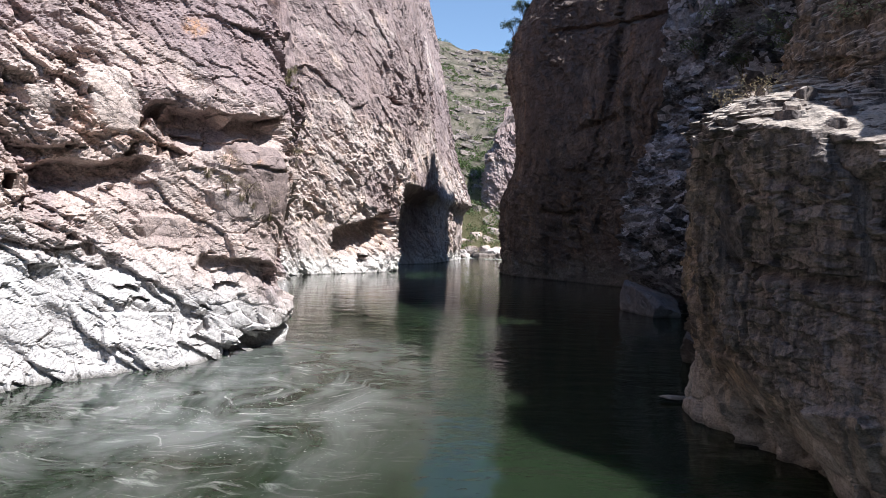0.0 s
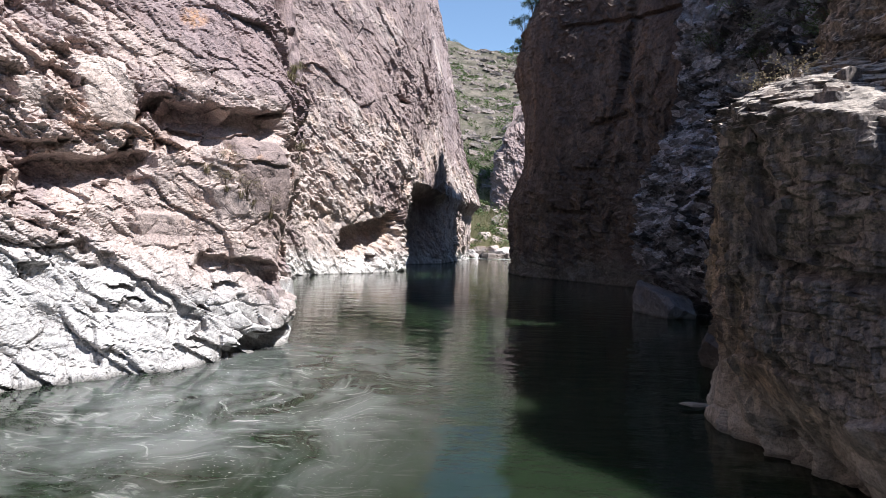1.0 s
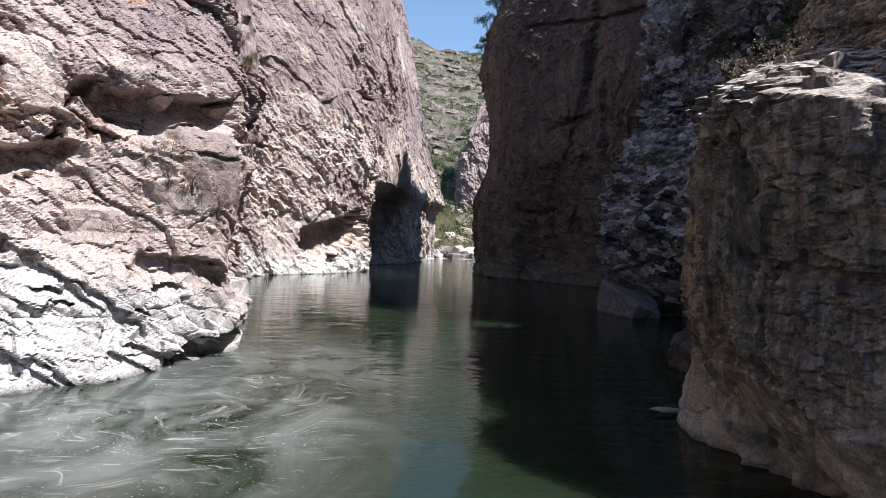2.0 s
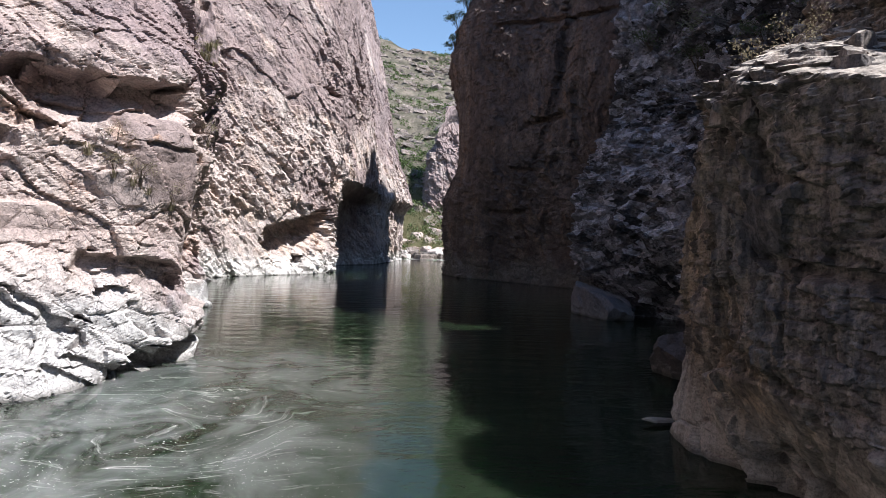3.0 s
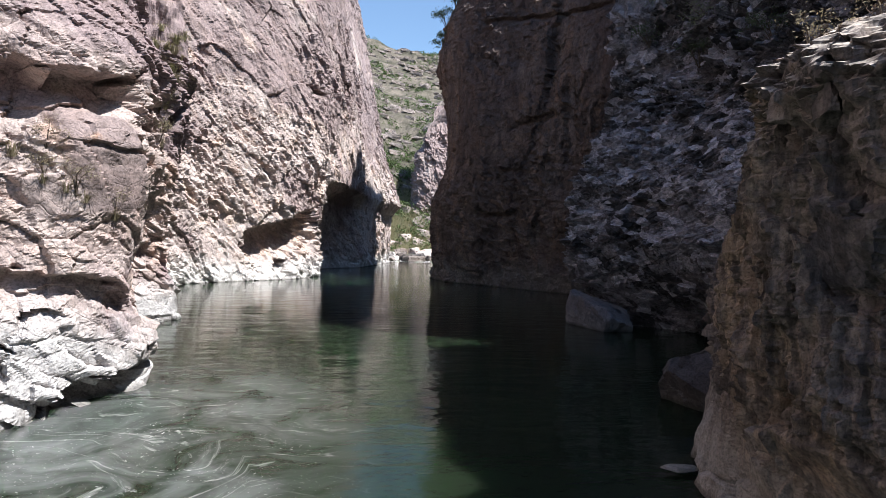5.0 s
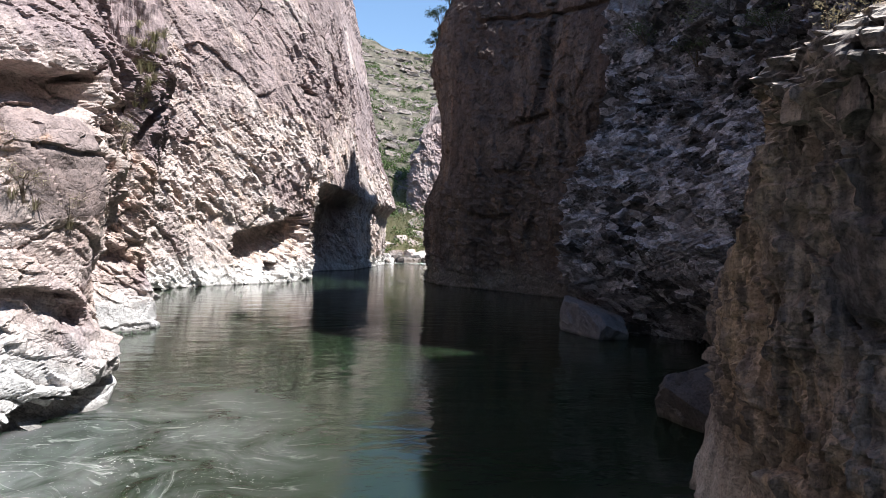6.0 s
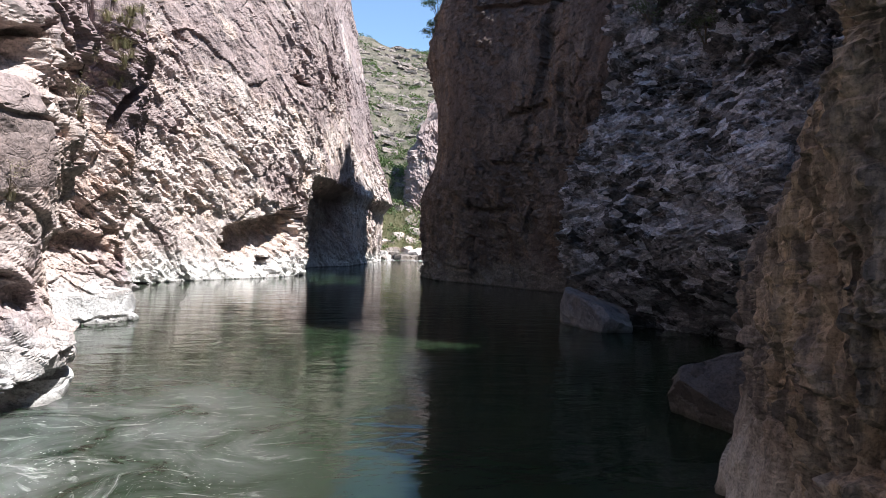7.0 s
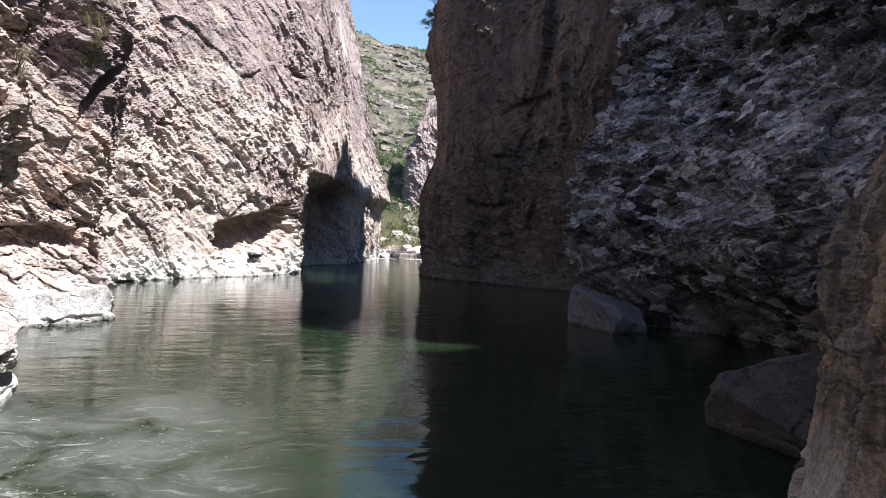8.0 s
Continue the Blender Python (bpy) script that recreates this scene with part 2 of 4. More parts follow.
ROCK_FOOT = rock_material("pale_water_worn_rock", (0.19, 0.182, 0.19), (0.135, 0.128, 0.134), (0.055, 0.075, 0.08), (0.15, 0.14, 0.15),
                          (0.20, 0.192, 0.198), 1.0, (0.17, 0.15, 0.13), 1.0, cracks=0.1)
ROCK_NEAR = rock_material("brown_streaked_rock", (0.33, 0.262, 0.214), (0.205, 0.162, 0.135), (0.06, 0.05, 0.046), (0.12, 0.116, 0.13),
                          (0.46, 0.415, 0.375), 1.8, (0.34, 0.262, 0.185), 1.4, (0, 0, 0), (2.2, 2.2, 0.25), 0.0, 0.04, 0.55, 0.25, ledge_light=(0.52, 0.45, 0.39), dull=(0.055, 0.06, 0.08), streaks=0.8)


def water_material():
    m, t, p = nodes("murky_river_water")
    pos = node(t, "ShaderNodeNewGeometry").outputs["Position"]
    p.inputs["IOR"].default_value = 1.33
    p.inputs["Roughness"].default_value = 0.03
    p.subsurface_method = "BURLEY"
    p.inputs["Subsurface Weight"].default_value = 1.0
    p.inputs["Subsurface Radius"].default_value = (0.8, 1.2, 0.8)
    p.inputs["Subsurface Scale"].default_value = 1.3
    rip = node(t, "ShaderNodeMapping", [("Vector", pos)])
    rip.inputs["Scale"].default_value = (0.5, 1.2, 1)
    silt = tex(t, pos, 0.05, 4, 0.55, 0.6)
    base = mixed(t, ramp(t, silt, [(0.35, (0, 0, 0)), (0.65, (1, 1, 1))]), (0.0078, 0.015, 0.0072), (0.016, 0.0245, 0.0135))
    # foam turning in the eddy by the bank
    off = node(t, "ShaderNodeMapping", [("Vector", pos)])
    off.inputs["Location"].default_value = (6.6, -18.3, 0)
    swirl = node(t, "ShaderNodeTexNoise", [("Vector", off.outputs[0])], Scale=0.35, Detail=2.0, Roughness=0.5)
    warp = t.nodes.new("ShaderNodeVectorMath")
    warp.operation = "MULTIPLY_ADD"
    t.links.new(swirl.outputs["Color"], warp.inputs[0])
    warp.inputs[1].default_value = (2.4, 2.4, 0)
    t.links.new(off.outputs[0], warp.inputs[2])
    radius = t.nodes.new("ShaderNodeVectorMath")
    radius.operation = "LENGTH"
    t.links.new(off.outputs[0], radius.inputs[0])
    twist = node(t, "ShaderNodeMapRange", [("Value", radius.outputs["Value"])])
    twist.inputs[1].default_value, twist.inputs[2].default_value = 0.0, 4.2
    twist.inputs[3].default_value, twist.inputs[4].default_value = 1.5, 0.0
    spin = t.nodes.new("ShaderNodeVectorRotate")
    spin.rotation_type = "Z_AXIS"
    t.links.new(warp.outputs[0], spin.inputs["Vector"])
    t.links.new(twist.outputs[0], spin.inputs["Angle"])
    st = node(t, "ShaderNodeMapping", [("Vector", spin.outputs[0])])
    st.inputs["Rotation"].default_value = (0, 0, radians(-24))
    st.inputs["Scale"].default_value = (0.28, 1.35, 1)
    lines = tex(t, st.outputs[0], 2.1, 7, 0.64, 1.2)
    dist = t.nodes.new("ShaderNodeVectorMath")
    dist.operation = "LENGTH"
    el = node(t, "ShaderNodeMapping", [("Vector", pos)])
    el.inputs["Location"].default_value = (0.91, -1.56, 0)
    el.inputs["Scale"].default_value = (0.13, 0.08, 0)
    t.links.new(el.outputs[0], dist.inputs[0])
    near = ramp(t, dist.outputs["Value"], [(0.25, (1, 1, 1)), (1.0, (0, 0, 0))])
    foam = math_node(t, "MULTIPLY", ramp(t, lines, [(0.57, (0, 0, 0)), (0.66, (0.45, 0.45, 0.45)), (0.74, (1, 1, 1))]), near)
    foam = math_node(t, "MULTIPLY", foam, ramp(t, radius.outputs["Value"], [(0.35, (0, 0, 0)), (0.9, (1, 1, 1))]))
    flecks = tex(t, pos, 11.0, 3, 0.6, 0.5)
    flecks = math_node(t, "MULTIPLY", ramp(t, flecks, [(0.64, (0, 0, 0)), (0.67, (1, 1, 1))]), near)
    flecks = math_node(t, "MULTIPLY", flecks, ramp(t, tex(t, warp.outputs[0], 0.6, 4, 0.65, 0.8), [(0.42, (0, 0, 0)), (0.62, (1, 1, 1))]))
    foam = math_node(t, "MINIMUM", math_node(t, "ADD", math_node(t, "MULTIPLY", foam, 0.75), math_node(t, "MULTIPLY", flecks, 0.6)), 1.0)
    # pale foam film; its grey also paints in the bright bank's reflection
    bank_sheen = math_node(t, "MULTIPLY", ramp(t, tex(t, warp.outputs[0], 0.30, 5, 0.6, 1.0), [(0.38, (0, 0, 0)), (0.62, (1, 1, 1))]), near)
    base = mixed(t, math_node(t, "MULTIPLY", bank_sheen, 0.36), base, (0.385, 0.395, 0.39))
    along = node(t, "ShaderNodeMapRange", [("Value", node(t, "ShaderNodeSeparateXYZ", [("Vector", pos)]).outputs[1])])
    along.inputs[1].default_value, along.inputs[2].default_value = 158.0, 172.0
    white = math_node(t, "MULTIPLY", along.outputs[0], ramp(t, tex(t, rip.outputs[0], 0.9, 6, 0.7, 0.6), [(0.46, (0, 0, 0)), (0.58, (1, 1, 1))]))
    foam = math_node(t, "MAXIMUM", foam, white)
    base = mixed(t, foam, base, (0.62, 0.62, 0.58))
    t.links.new(base, p.inputs["Base Color"])
    t.links.new(math_node(t, "ADD", math_node(t, "MULTIPLY", foam, 0.5), 0.055), p.inputs["Roughness"])
    h1 = tex(t, rip.outputs[0], 0.8, 3, 0.5, 0.4)
    h2 = tex(t, rip.outputs[0], 5.0, 3, 0.55, 0.3)
    amount = ramp(t, tex(t, pos, 0.09, 3, 0.5), [(0.40, (0.15, 0.15, 0.15)), (0.62, (1, 1, 1))])
    gust = t.nodes.new("ShaderNodeVectorMath")
    gust.operation = "LENGTH"
    at = node(t, "ShaderNodeMapping", [("Vector", pos)])
    at.inputs["Scale"].default_value = (0.75, 0.24, 0)
    at.inputs["Location"].default_value = (-2.8, -7.6, 0)
    t.links.new(at.outputs[0], gust.inputs[0])
    amount = math_node(t, "ADD", amount, math_node(t, "MULTIPLY", ramp(t, gust.outputs["Value"], [(0.5, (1, 1, 1)), (1.0, (0, 0, 0))]), 1.2))
    b1 = node(t, "ShaderNodeBump", [("Height", h1)], Strength=0.5, Distance=0.09)
    b2 = node(t, "ShaderNodeBump", [("Height", h2), ("Normal", b1.outputs[0]), ("Strength", math_node(t, "MULTIPLY", amount, 0.6))], Distance=0.02)
    t.links.new(b2.outputs[0], p.inputs["Normal"])
    return m


WATER = water_material()


def plain(name, dark, light, scale, rough=0.9, bump=0.05):
    m, t, p = nodes(name)
    pos = node(t, "ShaderNodeNewGeometry").outputs["Position"]
    n = tex(t, pos, scale, 8, 0.65, 0.3)
    t.links.new(ramp(t, n, [(0.3, dark), (0.7, light)]), p.inputs["Base Color"])
    p.inputs["Roughness"].default_value = rough
    p.inputs["Specular IOR Level"].default_value = 0.2
    b = node(t, "ShaderNodeBump", [("Height", tex(t, pos, scale * 3, 6, 0.7))], Strength=0.8, Distance=bump)
    t.links.new(b.outputs[0], p.inputs["Normal"])
    return m


def leaf_material(name, dark, light):
    m, t, p = nodes(name)
    geo = node(t, "ShaderNodeNewGeometry")
    t.links.new(ramp(t, geo.outputs["Random Per Island"], [(0.0, dark), (1.0, light)]), p.inputs["Base Color"])
    p.inputs["Roughness"].default_value = 0.6
    p.inputs["Specular IOR Level"].default_value = 0.3
    tr = t.nodes.new("ShaderNodeBsdfTranslucent")
    tr.inputs[0].default_value = (*light, 1)
    mix = t.nodes.new("ShaderNodeMixShader")
    mix.inputs[0].default_value = 0.25
    t.links.new(p.outputs[0], mix.inputs[1])
    t.links.new(tr.outputs[0], mix.inputs[2])
    t.links.new(mix.outputs[0], t.nodes["Material Output"].inputs[0])
    return m


HILL = plain("dry_scrub_hillside", (0.03, 0.034, 0.018), (0.20, 0.165, 0.135), 0.12, 0.95, 0.9)
BARK = plain("grey_brown_bark", (0.06, 0.045, 0.035), (0.16, 0.12, 0.09), 9.0)
LEAF = leaf_material("dark_green_leaves", (0.03, 0.05, 0.02), (0.11, 0.15, 0.075))
LEAF_HILL = leaf_material("hill_green_leaves", (0.035, 0.055, 0.022), (0.12, 0.165, 0.055))
GRASS = leaf_material("yellow_green_grass", (0.17, 0.16, 0.08), (0.37, 0.33, 0.20))
# lighter grey-green leaves, sunlight put into the colour of some shaded shrubs
LEAF_LIT = leaf_material("lit_grey_green_leaves", (0.10, 0.13, 0.075), (0.26, 0.31, 0.20))
LEAF_DRY = leaf_material("dry_straw_leaves", (0.16, 0.13, 0.08), (0.34, 0.29, 0.19))


# ---- mesh helpers ----
def grid_mesh(name, pts, material, tone=None, slab=None, ochre=None):
    """A sheet from an array of rows x columns x 3."""
    r, c = pts.shape[:2]
    idx = np.arange(r * c, dtype=np.int32).reshape(r, c)
    quads = np.stack([idx[:-1, :-1], idx[:-1, 1:], idx[1:, 1:], idx[1:, :-1]], axis=-1).reshape(-1)
    me = bpy.data.meshes.new(name)
    me.vertices.add(r * c)
    me.vertices.foreach_set("co", pts.reshape(-1).astype(np.float32))
    n = (r - 1) * (c - 1)
    me.loops.add(n * 4)
    me.loops.foreach_set("vertex_index", quads)
    me.polygons.add(n)
    me.polygons.foreach_set("loop_start", np.arange(0, n * 4, 4, dtype=np.int32))
    me.polygons.foreach_set("loop_total", np.full(n, 4, dtype=np.int32))
    me.polygons.foreach_set("use_smooth", np.zeros(n, dtype=bool))
    for key, values in (("tone", tone), ("slab", slab), ("ochre", ochre)):
        if values is not None:
            a = me.attributes.new(key, "FLOAT", "POINT")
            a.data.foreach_set("value", values.reshape(-1).astype(np.float32))
    me.update()
    me.validate()
    me.materials.append(material)
    return me


def curve_plan(plan, ds):
    """A smooth line through the plan's corners at even steps; gives points, the corner number and the length along it."""
    p = np.array(plan, float)
    e = np.vstack([2 * p[0] - p[1], p, 2 * p[-1] - p[-2]])
    k = np.linspace(0, len(p) - 1, 60 * (len(p) - 1) + 1)
    i = np.minimum(k.astype(int), len(p) - 2)
    f = (k - i)[:, None]
    a, b, c, d = e[i], e[i + 1], e[i + 2], e[i + 3]
    q = 0.5 * (2 * b + (c - a) * f + (2 * a - 5 * b + 4 * c - d) * f ** 2 + (3 * b - a - 3 * c + d) * f ** 3)
    s = np.concatenate([[0], np.cumsum(np.linalg.norm(np.diff(q, axis=0), axis=1))])
    even = np.linspace(0, s[-1], max(8, int(s[-1] / ds)))
    return np.stack([np.interp(even, s, q[:, 0]), np.interp(even, s, q[:, 1])], 1), np.interp(even, s, k), even


SURFACE = {}


def cliff(name, label, plan, side, heights, rows, ds, fine_z, layers, material, dents=(), seed=1, rim=30.0, slabs=(), lichens=(), crags=(), zones=None):
    """A rock face. plan: corners of its line; side: +1 where the canyon lies to the right of the line's way, -1 to its left.
    rows: corner number, the offsets towards the canyon at the heights, and a shift of those heights; fine_z: (top, step) of the fine part.
    layers: (length, width, degrees, depth, how deep the joints) of the broken blocks; crags: the same for sharp crests; zones: how strong each layer is at corner number and height; dents: (corner, z, half length, half height, depth, degrees); slabs: where the face stays smooth (and how dull its stone is)."""
    line, k, s = curve_plan(plan, ds)
    d = np.gradient(line, axis=0)
    w = max(3, int(2.5 / ds))
    kernel = np.hanning(2 * w + 1)
    kernel /= kernel.sum()
    d = np.stack([np.convolve(np.pad(d[:, i], w, mode="edge"), kernel, "valid") for i in (0, 1)], 1)
    d /= np.linalg.norm(d, axis=1)[:, None]
    out = np.stack([d[:, 1], -d[:, 0]], 1) * side
    top, dz = fine_z
    z = np.concatenate([np.arange(-2.5, top, dz), np.arange(top, heights[-1], max(dz * 4, 0.6)), [heights[-1]]])
    S, Z = np.meshgrid(s, z)
    K = np.meshgrid(k, z)[0]
    # profile
    ks = np.array([r[0] for r in rows], float)
    shift = np.interp(k, ks, [r[2] if len(r) > 2 else 0 for r in rows])
    i = np.clip(np.searchsorted(ks, k) - 1, 0, len(ks) - 2)
    f = np.clip((k - ks[i]) / (ks[i + 1] - ks[i]), 0, 1)
    f = f * f * (3 - 2 * f)
    off = np.zeros(S.shape)
    for n, r in enumerate(rows):
        weight = np.where(i == n, 1 - f, 0) + np.where(i + 1 == n, f, 0)
        c = weight > 0
        off[:, c] += weight[c] * np.interp(Z[:, c] - shift[c], heights, r[1])
    # dents and shelves, with a rough outline
    jag = blocks(S / 0.9, Z / 0.55, seed + 97)[0]
    wu = fbm(S * 0.5, Z * 0.5, seed + 90) * 0.9 + jag * 0.28
    wv = fbm(S * 0.5 + 40, Z * 0.5, seed + 95) * 0.7 + jag * 0.22
    hollow = np.zeros(S.shape)
    for kd, zd, hs, hz, depth, deg in dents:
        s0 = np.interp(kd, k, s)
        a, b = S - s0 + wu * min(hs, 1.5), Z - zd + wv * min(hz, 1.2)
        ca, sa = math.cos(radians(deg)), math.sin(radians(deg))
        u, v = (a * ca + b * sa) / hs, (-a * sa + b * ca) / hz
        if depth > 0:
            shape = step(1.25, 0.8, np.abs(u)) * step(1.12, 0.92, v) * step(-1.3, 0.6, v)
            hollow = np.maximum(hollow, shape)
        else:
            shape = step(1.2, 0.6, np.abs(u)) * step(1.2, 0.6, np.abs(v))
        off = off - depth * shape
    # broken blocks, from large to small
    tone = np.zeros(S.shape)
    wx, wz = fbm(S * 0.25, Z * 0.25, seed + 50), fbm(S * 0.25 + 9, Z * 0.25 + 5, seed + 60)
    size = layers[0][0]
    calm = 0.45 + 0.95 * step(-0.25, 0.45, fbm(S / size * 0.7 + 3, Z / size * 0.9, seed + 80, 3))
    calm = calm * (1 - 0.6 * hollow)
    slab_stain = np.zeros(S.shape)
    for kd, zd, hs, hz, dull in slabs:
        u, v = (S - np.interp(kd, k, s) + 0.35 * (Z - zd) + wu * 0.4) / hs, (Z - zd + wv * 0.4) / hz
        shape = step(1.0, 0.8, np.abs(u)) * step(1.0, 0.8, np.abs(v))
        calm = calm * (1 - 0.9 * shape)
        slab_stain = np.where(shape * abs(dull) > np.abs(slab_stain), shape * dull, slab_stain)
        off = off + 0.16 * shape * (1 + 0.6 * v)
    strong = zones(K, Z) if zones else [1.0] * 9
    for n, (length, width, deg, depth, *joints) in enumerate(layers):
        ca, sa = math.cos(radians(deg)), math.sin(radians(deg))
        a, b = S + wx * length * 0.14, Z + wz * length * 0.14
        u, v = (a * ca + b * sa) / length, (-a * sa + b * ca) / width
        h, joint, c = blocks(u, v, seed + 11 * n)
        depth = depth * (calm if n else 0.4 + 0.6 * np.minimum(calm, 1)) * strong[n]
        gap = joints[0] if joints else 0.35
        off = off + depth * h - depth * gap * step(0.05 + 0.05 * gap, 0.0, joint)
        tone += c * (0.6 if n >= len(layers) - 2 else 0.3)
    for n, (length, width, deg, depth) in enumerate(crags):
        ca, sa = math.cos(radians(deg)), math.sin(radians(deg))
        q = 0.6 / length
        a = S + wx * length * 0.3 + fbm(S * q, Z * q, seed + 310 + n, 3) * length * 0.55
        b = Z + wz * length * 0.3 + fbm(S * q + 20, Z * q + 8, seed + 330 + n, 3) * width * 0.9
        u, v = (a * ca + b * sa) / length, (-a * sa + b * ca) / width
        off = off + depth * calm * strong[len(layers) + n] * crag(u, v, seed + 200 + 17 * n)
    off = off + fbm(S * 1.6, Z * 1.6, seed + 30, 4) * layers[-1][3] * 1.1
    pts = np.zeros((*S.shape, 3))
    pts[..., 0] = line[None, :, 0] + out[None, :, 0] * off
    pts[..., 1] = line[None, :, 1] + out[None, :, 1] * off
    pts[..., 2] = Z + (fbm(S * 0.7, Z * 0.7, seed + 70, 3) * 0.12)
    # the top runs back from the rim
    back = []
    for reach, rise in ((0.25, 1.0), (1.0, 3.0)):
        last = pts[-1].copy()
        last[:, :2] -= out * rim * reach
        last[:, 2] += rise
        back.append(last)
    pts = np.concatenate([pts, np.stack(back)])
    tone = np.concatenate([tone, tone[-2:]])
    slab_stain = np.concatenate([slab_stain, slab_stain[-2:]])
    if side < 0:
        pts, tone, slab_stain = pts[:, ::-1].copy(), tone[:, ::-1].copy(), slab_stain[:, ::-1].copy()
    spot = np.zeros(tone.shape)
    for x, y, h, r in lichens:
        spot = np.maximum(spot, step(r, r * 0.4, np.sqrt(((pts - (x, y, h)) ** 2).sum(-1))))
    SURFACE[name] = pts[:-2].reshape(-1, 3)
    ob = new(name, grid_mesh(name, pts, material, np.clip((tone - tone.mean()) / tone.std() * 0.22 + 0.45, 0, 1), slab_stain if slabs else None, spot if lichens else None))
    return tagged(ob, label, "cliff", "canyon cliffs", "structure")


# ---- the river and the ground ----
gx, gy = np.meshgrid(np.linspace(-70, 90, 81), np.linspace(-90, 230, 161))
pts = np.stack([gx, gy, np.zeros(gx.shape)], -1)
tagged(new("water", grid_mesh("water", pts, WATER)), "calm murky green river with a swirl of foam", "river", "", "structure")


def ground_height(x, y):
    """River bed, plateaus behind the cliffs, and the hill beyond the narrows."""
    mid = np.interp(y, [-100, 0, 50, 90, 150, 230], [-4, -4, 0, 0, 14, 20])
    half = np.interp(y, [-100, 60, 110, 200], [44, 48, 46, 40])
    plateau = step(0, 12, np.abs(x - mid) - half) * 55
    hill = np.clip(y - 186, 0, None)
    rise = 0.60 * hill + 0.10 * np.clip(-(x - 16), 0, 60) * step(0, 120, hill) + 0.22 * np.clip(x - 38, 0, 80) * step(0, 90, hill)
    rise = rise + fbm(x * 0.03, y * 0.03, 5) * 9 * step(0, 50, hill) + fbm(x * 0.15, y * 0.15, 6) * 2.2 * step(0, 20, hill)
    # stony terraces
    rise = rise + 0.5 * (np.abs((rise * 0.08 + fbm(x * 0.02, y * 0.02, 8)) % 1 - 0.5) * 2 - 0.5) * step(10, 50, hill)
    rise = np.minimum(rise, 160 + 0.55 * np.clip(22 - x, 0, 70) + fbm(x * 0.02, y * 0.02, 12) * 12 + 0.02 * np.abs(x - 20))
    far = np.clip(y - 480, 0, None)
    return np.maximum(-3 + plateau * step(200, 170, y), -3 + step(183, 190, y) * 4 + rise - 0.10 * far)


ys = np.concatenate([np.linspace(-3000, -100, 12), np.linspace(-90, 170, 40), np.linspace(175, 480, 200), np.linspace(500, 3000, 14)])
xs = np.concatenate([np.linspace(-3000, -170, 12), np.linspace(-160, 220, 240), np.linspace(230, 3000, 12)])
gx, gy = np.meshgrid(xs, ys)
pts = np.stack([gx, gy, ground_height(gx, gy)], -1)
tagged(new("ground", grid_mesh("ground", pts, HILL)), "dry scrubby hillside and stony river bed beyond the gorge", "ground", "", "structure")

# ---- the cliffs ----
def bank_zones(k, z):
    """The foot of the bank is scoured by the river."""
    worn = 0.5 + 0.5 * step(1.5, 5.0, z)
    fine = 0.2 + 0.8 * step(1.5, 5.5, z)
    return [1.0, 1.0, worn, fine, fine, worn, fine]


H = [-3, 0, 1.5, 3.5, 5, 8, 11, 15, 25, 65]
cliff("cliff_1", "sunlit pinkish grey rock face with overhangs above the river", [(-17.6, 14.5), (-14.6, 19.3), (-11.2, 22.6), (-8.7, 24.6),
      (-8.0, 27.2), (-10.5, 30), (-16, 34.5), (-18.8, 40), (-15.8, 42), (-13.2, 43.6), (-14.2, 47), (-18, 53), (-26, 60)], 1, H,
      [(0, [2.5, 1.5, 0.7, 0.1, 0, -0.3, -0.3, -1.2, -4, -10]),
       (2, [2.2, 1.6, 1.1, 0.6, -0.2, -0.4, -0.3, -1.5, -4, -10]), (3, [0.5, 0.2, 0.3, 0.6, 0.3, 0.55, 0.4, -1.0, -4, -10]),
       (4, [-0.5, 0.1, 0.3, -0.6, -0.3, 0.2, 0.3, -0.8, -4, -10]), (6, [0.5, 0.3, 0, -0.3, -0.3, -0.3, -0.3, -1, -4, -11]),
       (8, [1.8, 1.2, 0.7, -0.2, -0.5, -0.5, -0.2, 0, -2, -10]), (9, [1.2, 0.8, 0.4, -0.3, -0.4, 0, 0.5, 1.2, 0, -8]),
       (10, [0.6, 0.4, 0, -0.5, -0.5, 0, 0.5, 0.8, -1, -8]), (12, [0.5, 0.3, 0, 0, 0, 0, 0, 0, -5, -12])],
      0.074, (17, 0.06), [(4.4, 2.2, -30, 0.17), (1.9, 0.8, -38, 0.17, 0.5), (0.9, 0.42, -30, 0.11, 0.6), (0.42, 0.22, -45, 0.05, 0.6), (0.2, 0.12, -20, 0.02)], ROCK_SUNNY,
      [(2.65, 9.4, 2.4, 1.05, 1.5, 5), (1.3, 7.0, 1.6, 1.1, 1.4, 16), (2.9, 3.1, 1.7, 0.6, 0.7, -18), (3.45, 0.35, 2.0, 0.55, 1.3, 4),
       (8.85, 11.4, 0.24, 3.6, 1.1, -20), (8.3, 4.2, 1.8, 0.7, 1.0, 8), (1.9, 2.6, 3.0, 0.3, 0.5, -42), (1.02, 8.0, 1.0, 0.3, 0.7, 3)], 3,
      slabs=[(1.5, 10.4, 1.0, 1.35, -0.9), (1.05, 9.7, 0.45, 0.55, -0.7), (3.15, 7.7, 1.35, 1.7, 1.0), (2.55, 6.6, 0.7, 0.6, 0.45), (1.9, 5.2, 1.0, 0.7, 0.0), (8.6, 1.0, 2.5, 0.8, 0.0)],
      lichens=[(-8.2, 23.8, 8.3, 0.35), (-11.3, 24.1, 14.2, 0.7)], crags=[(1.3, 0.7, -35, 0.09), (0.5, 0.28, -30, 0.045)], zones=bank_zones)
HB = [-3, 0, 6, 12.5, 15, 22, 30, 45, 60, 85]
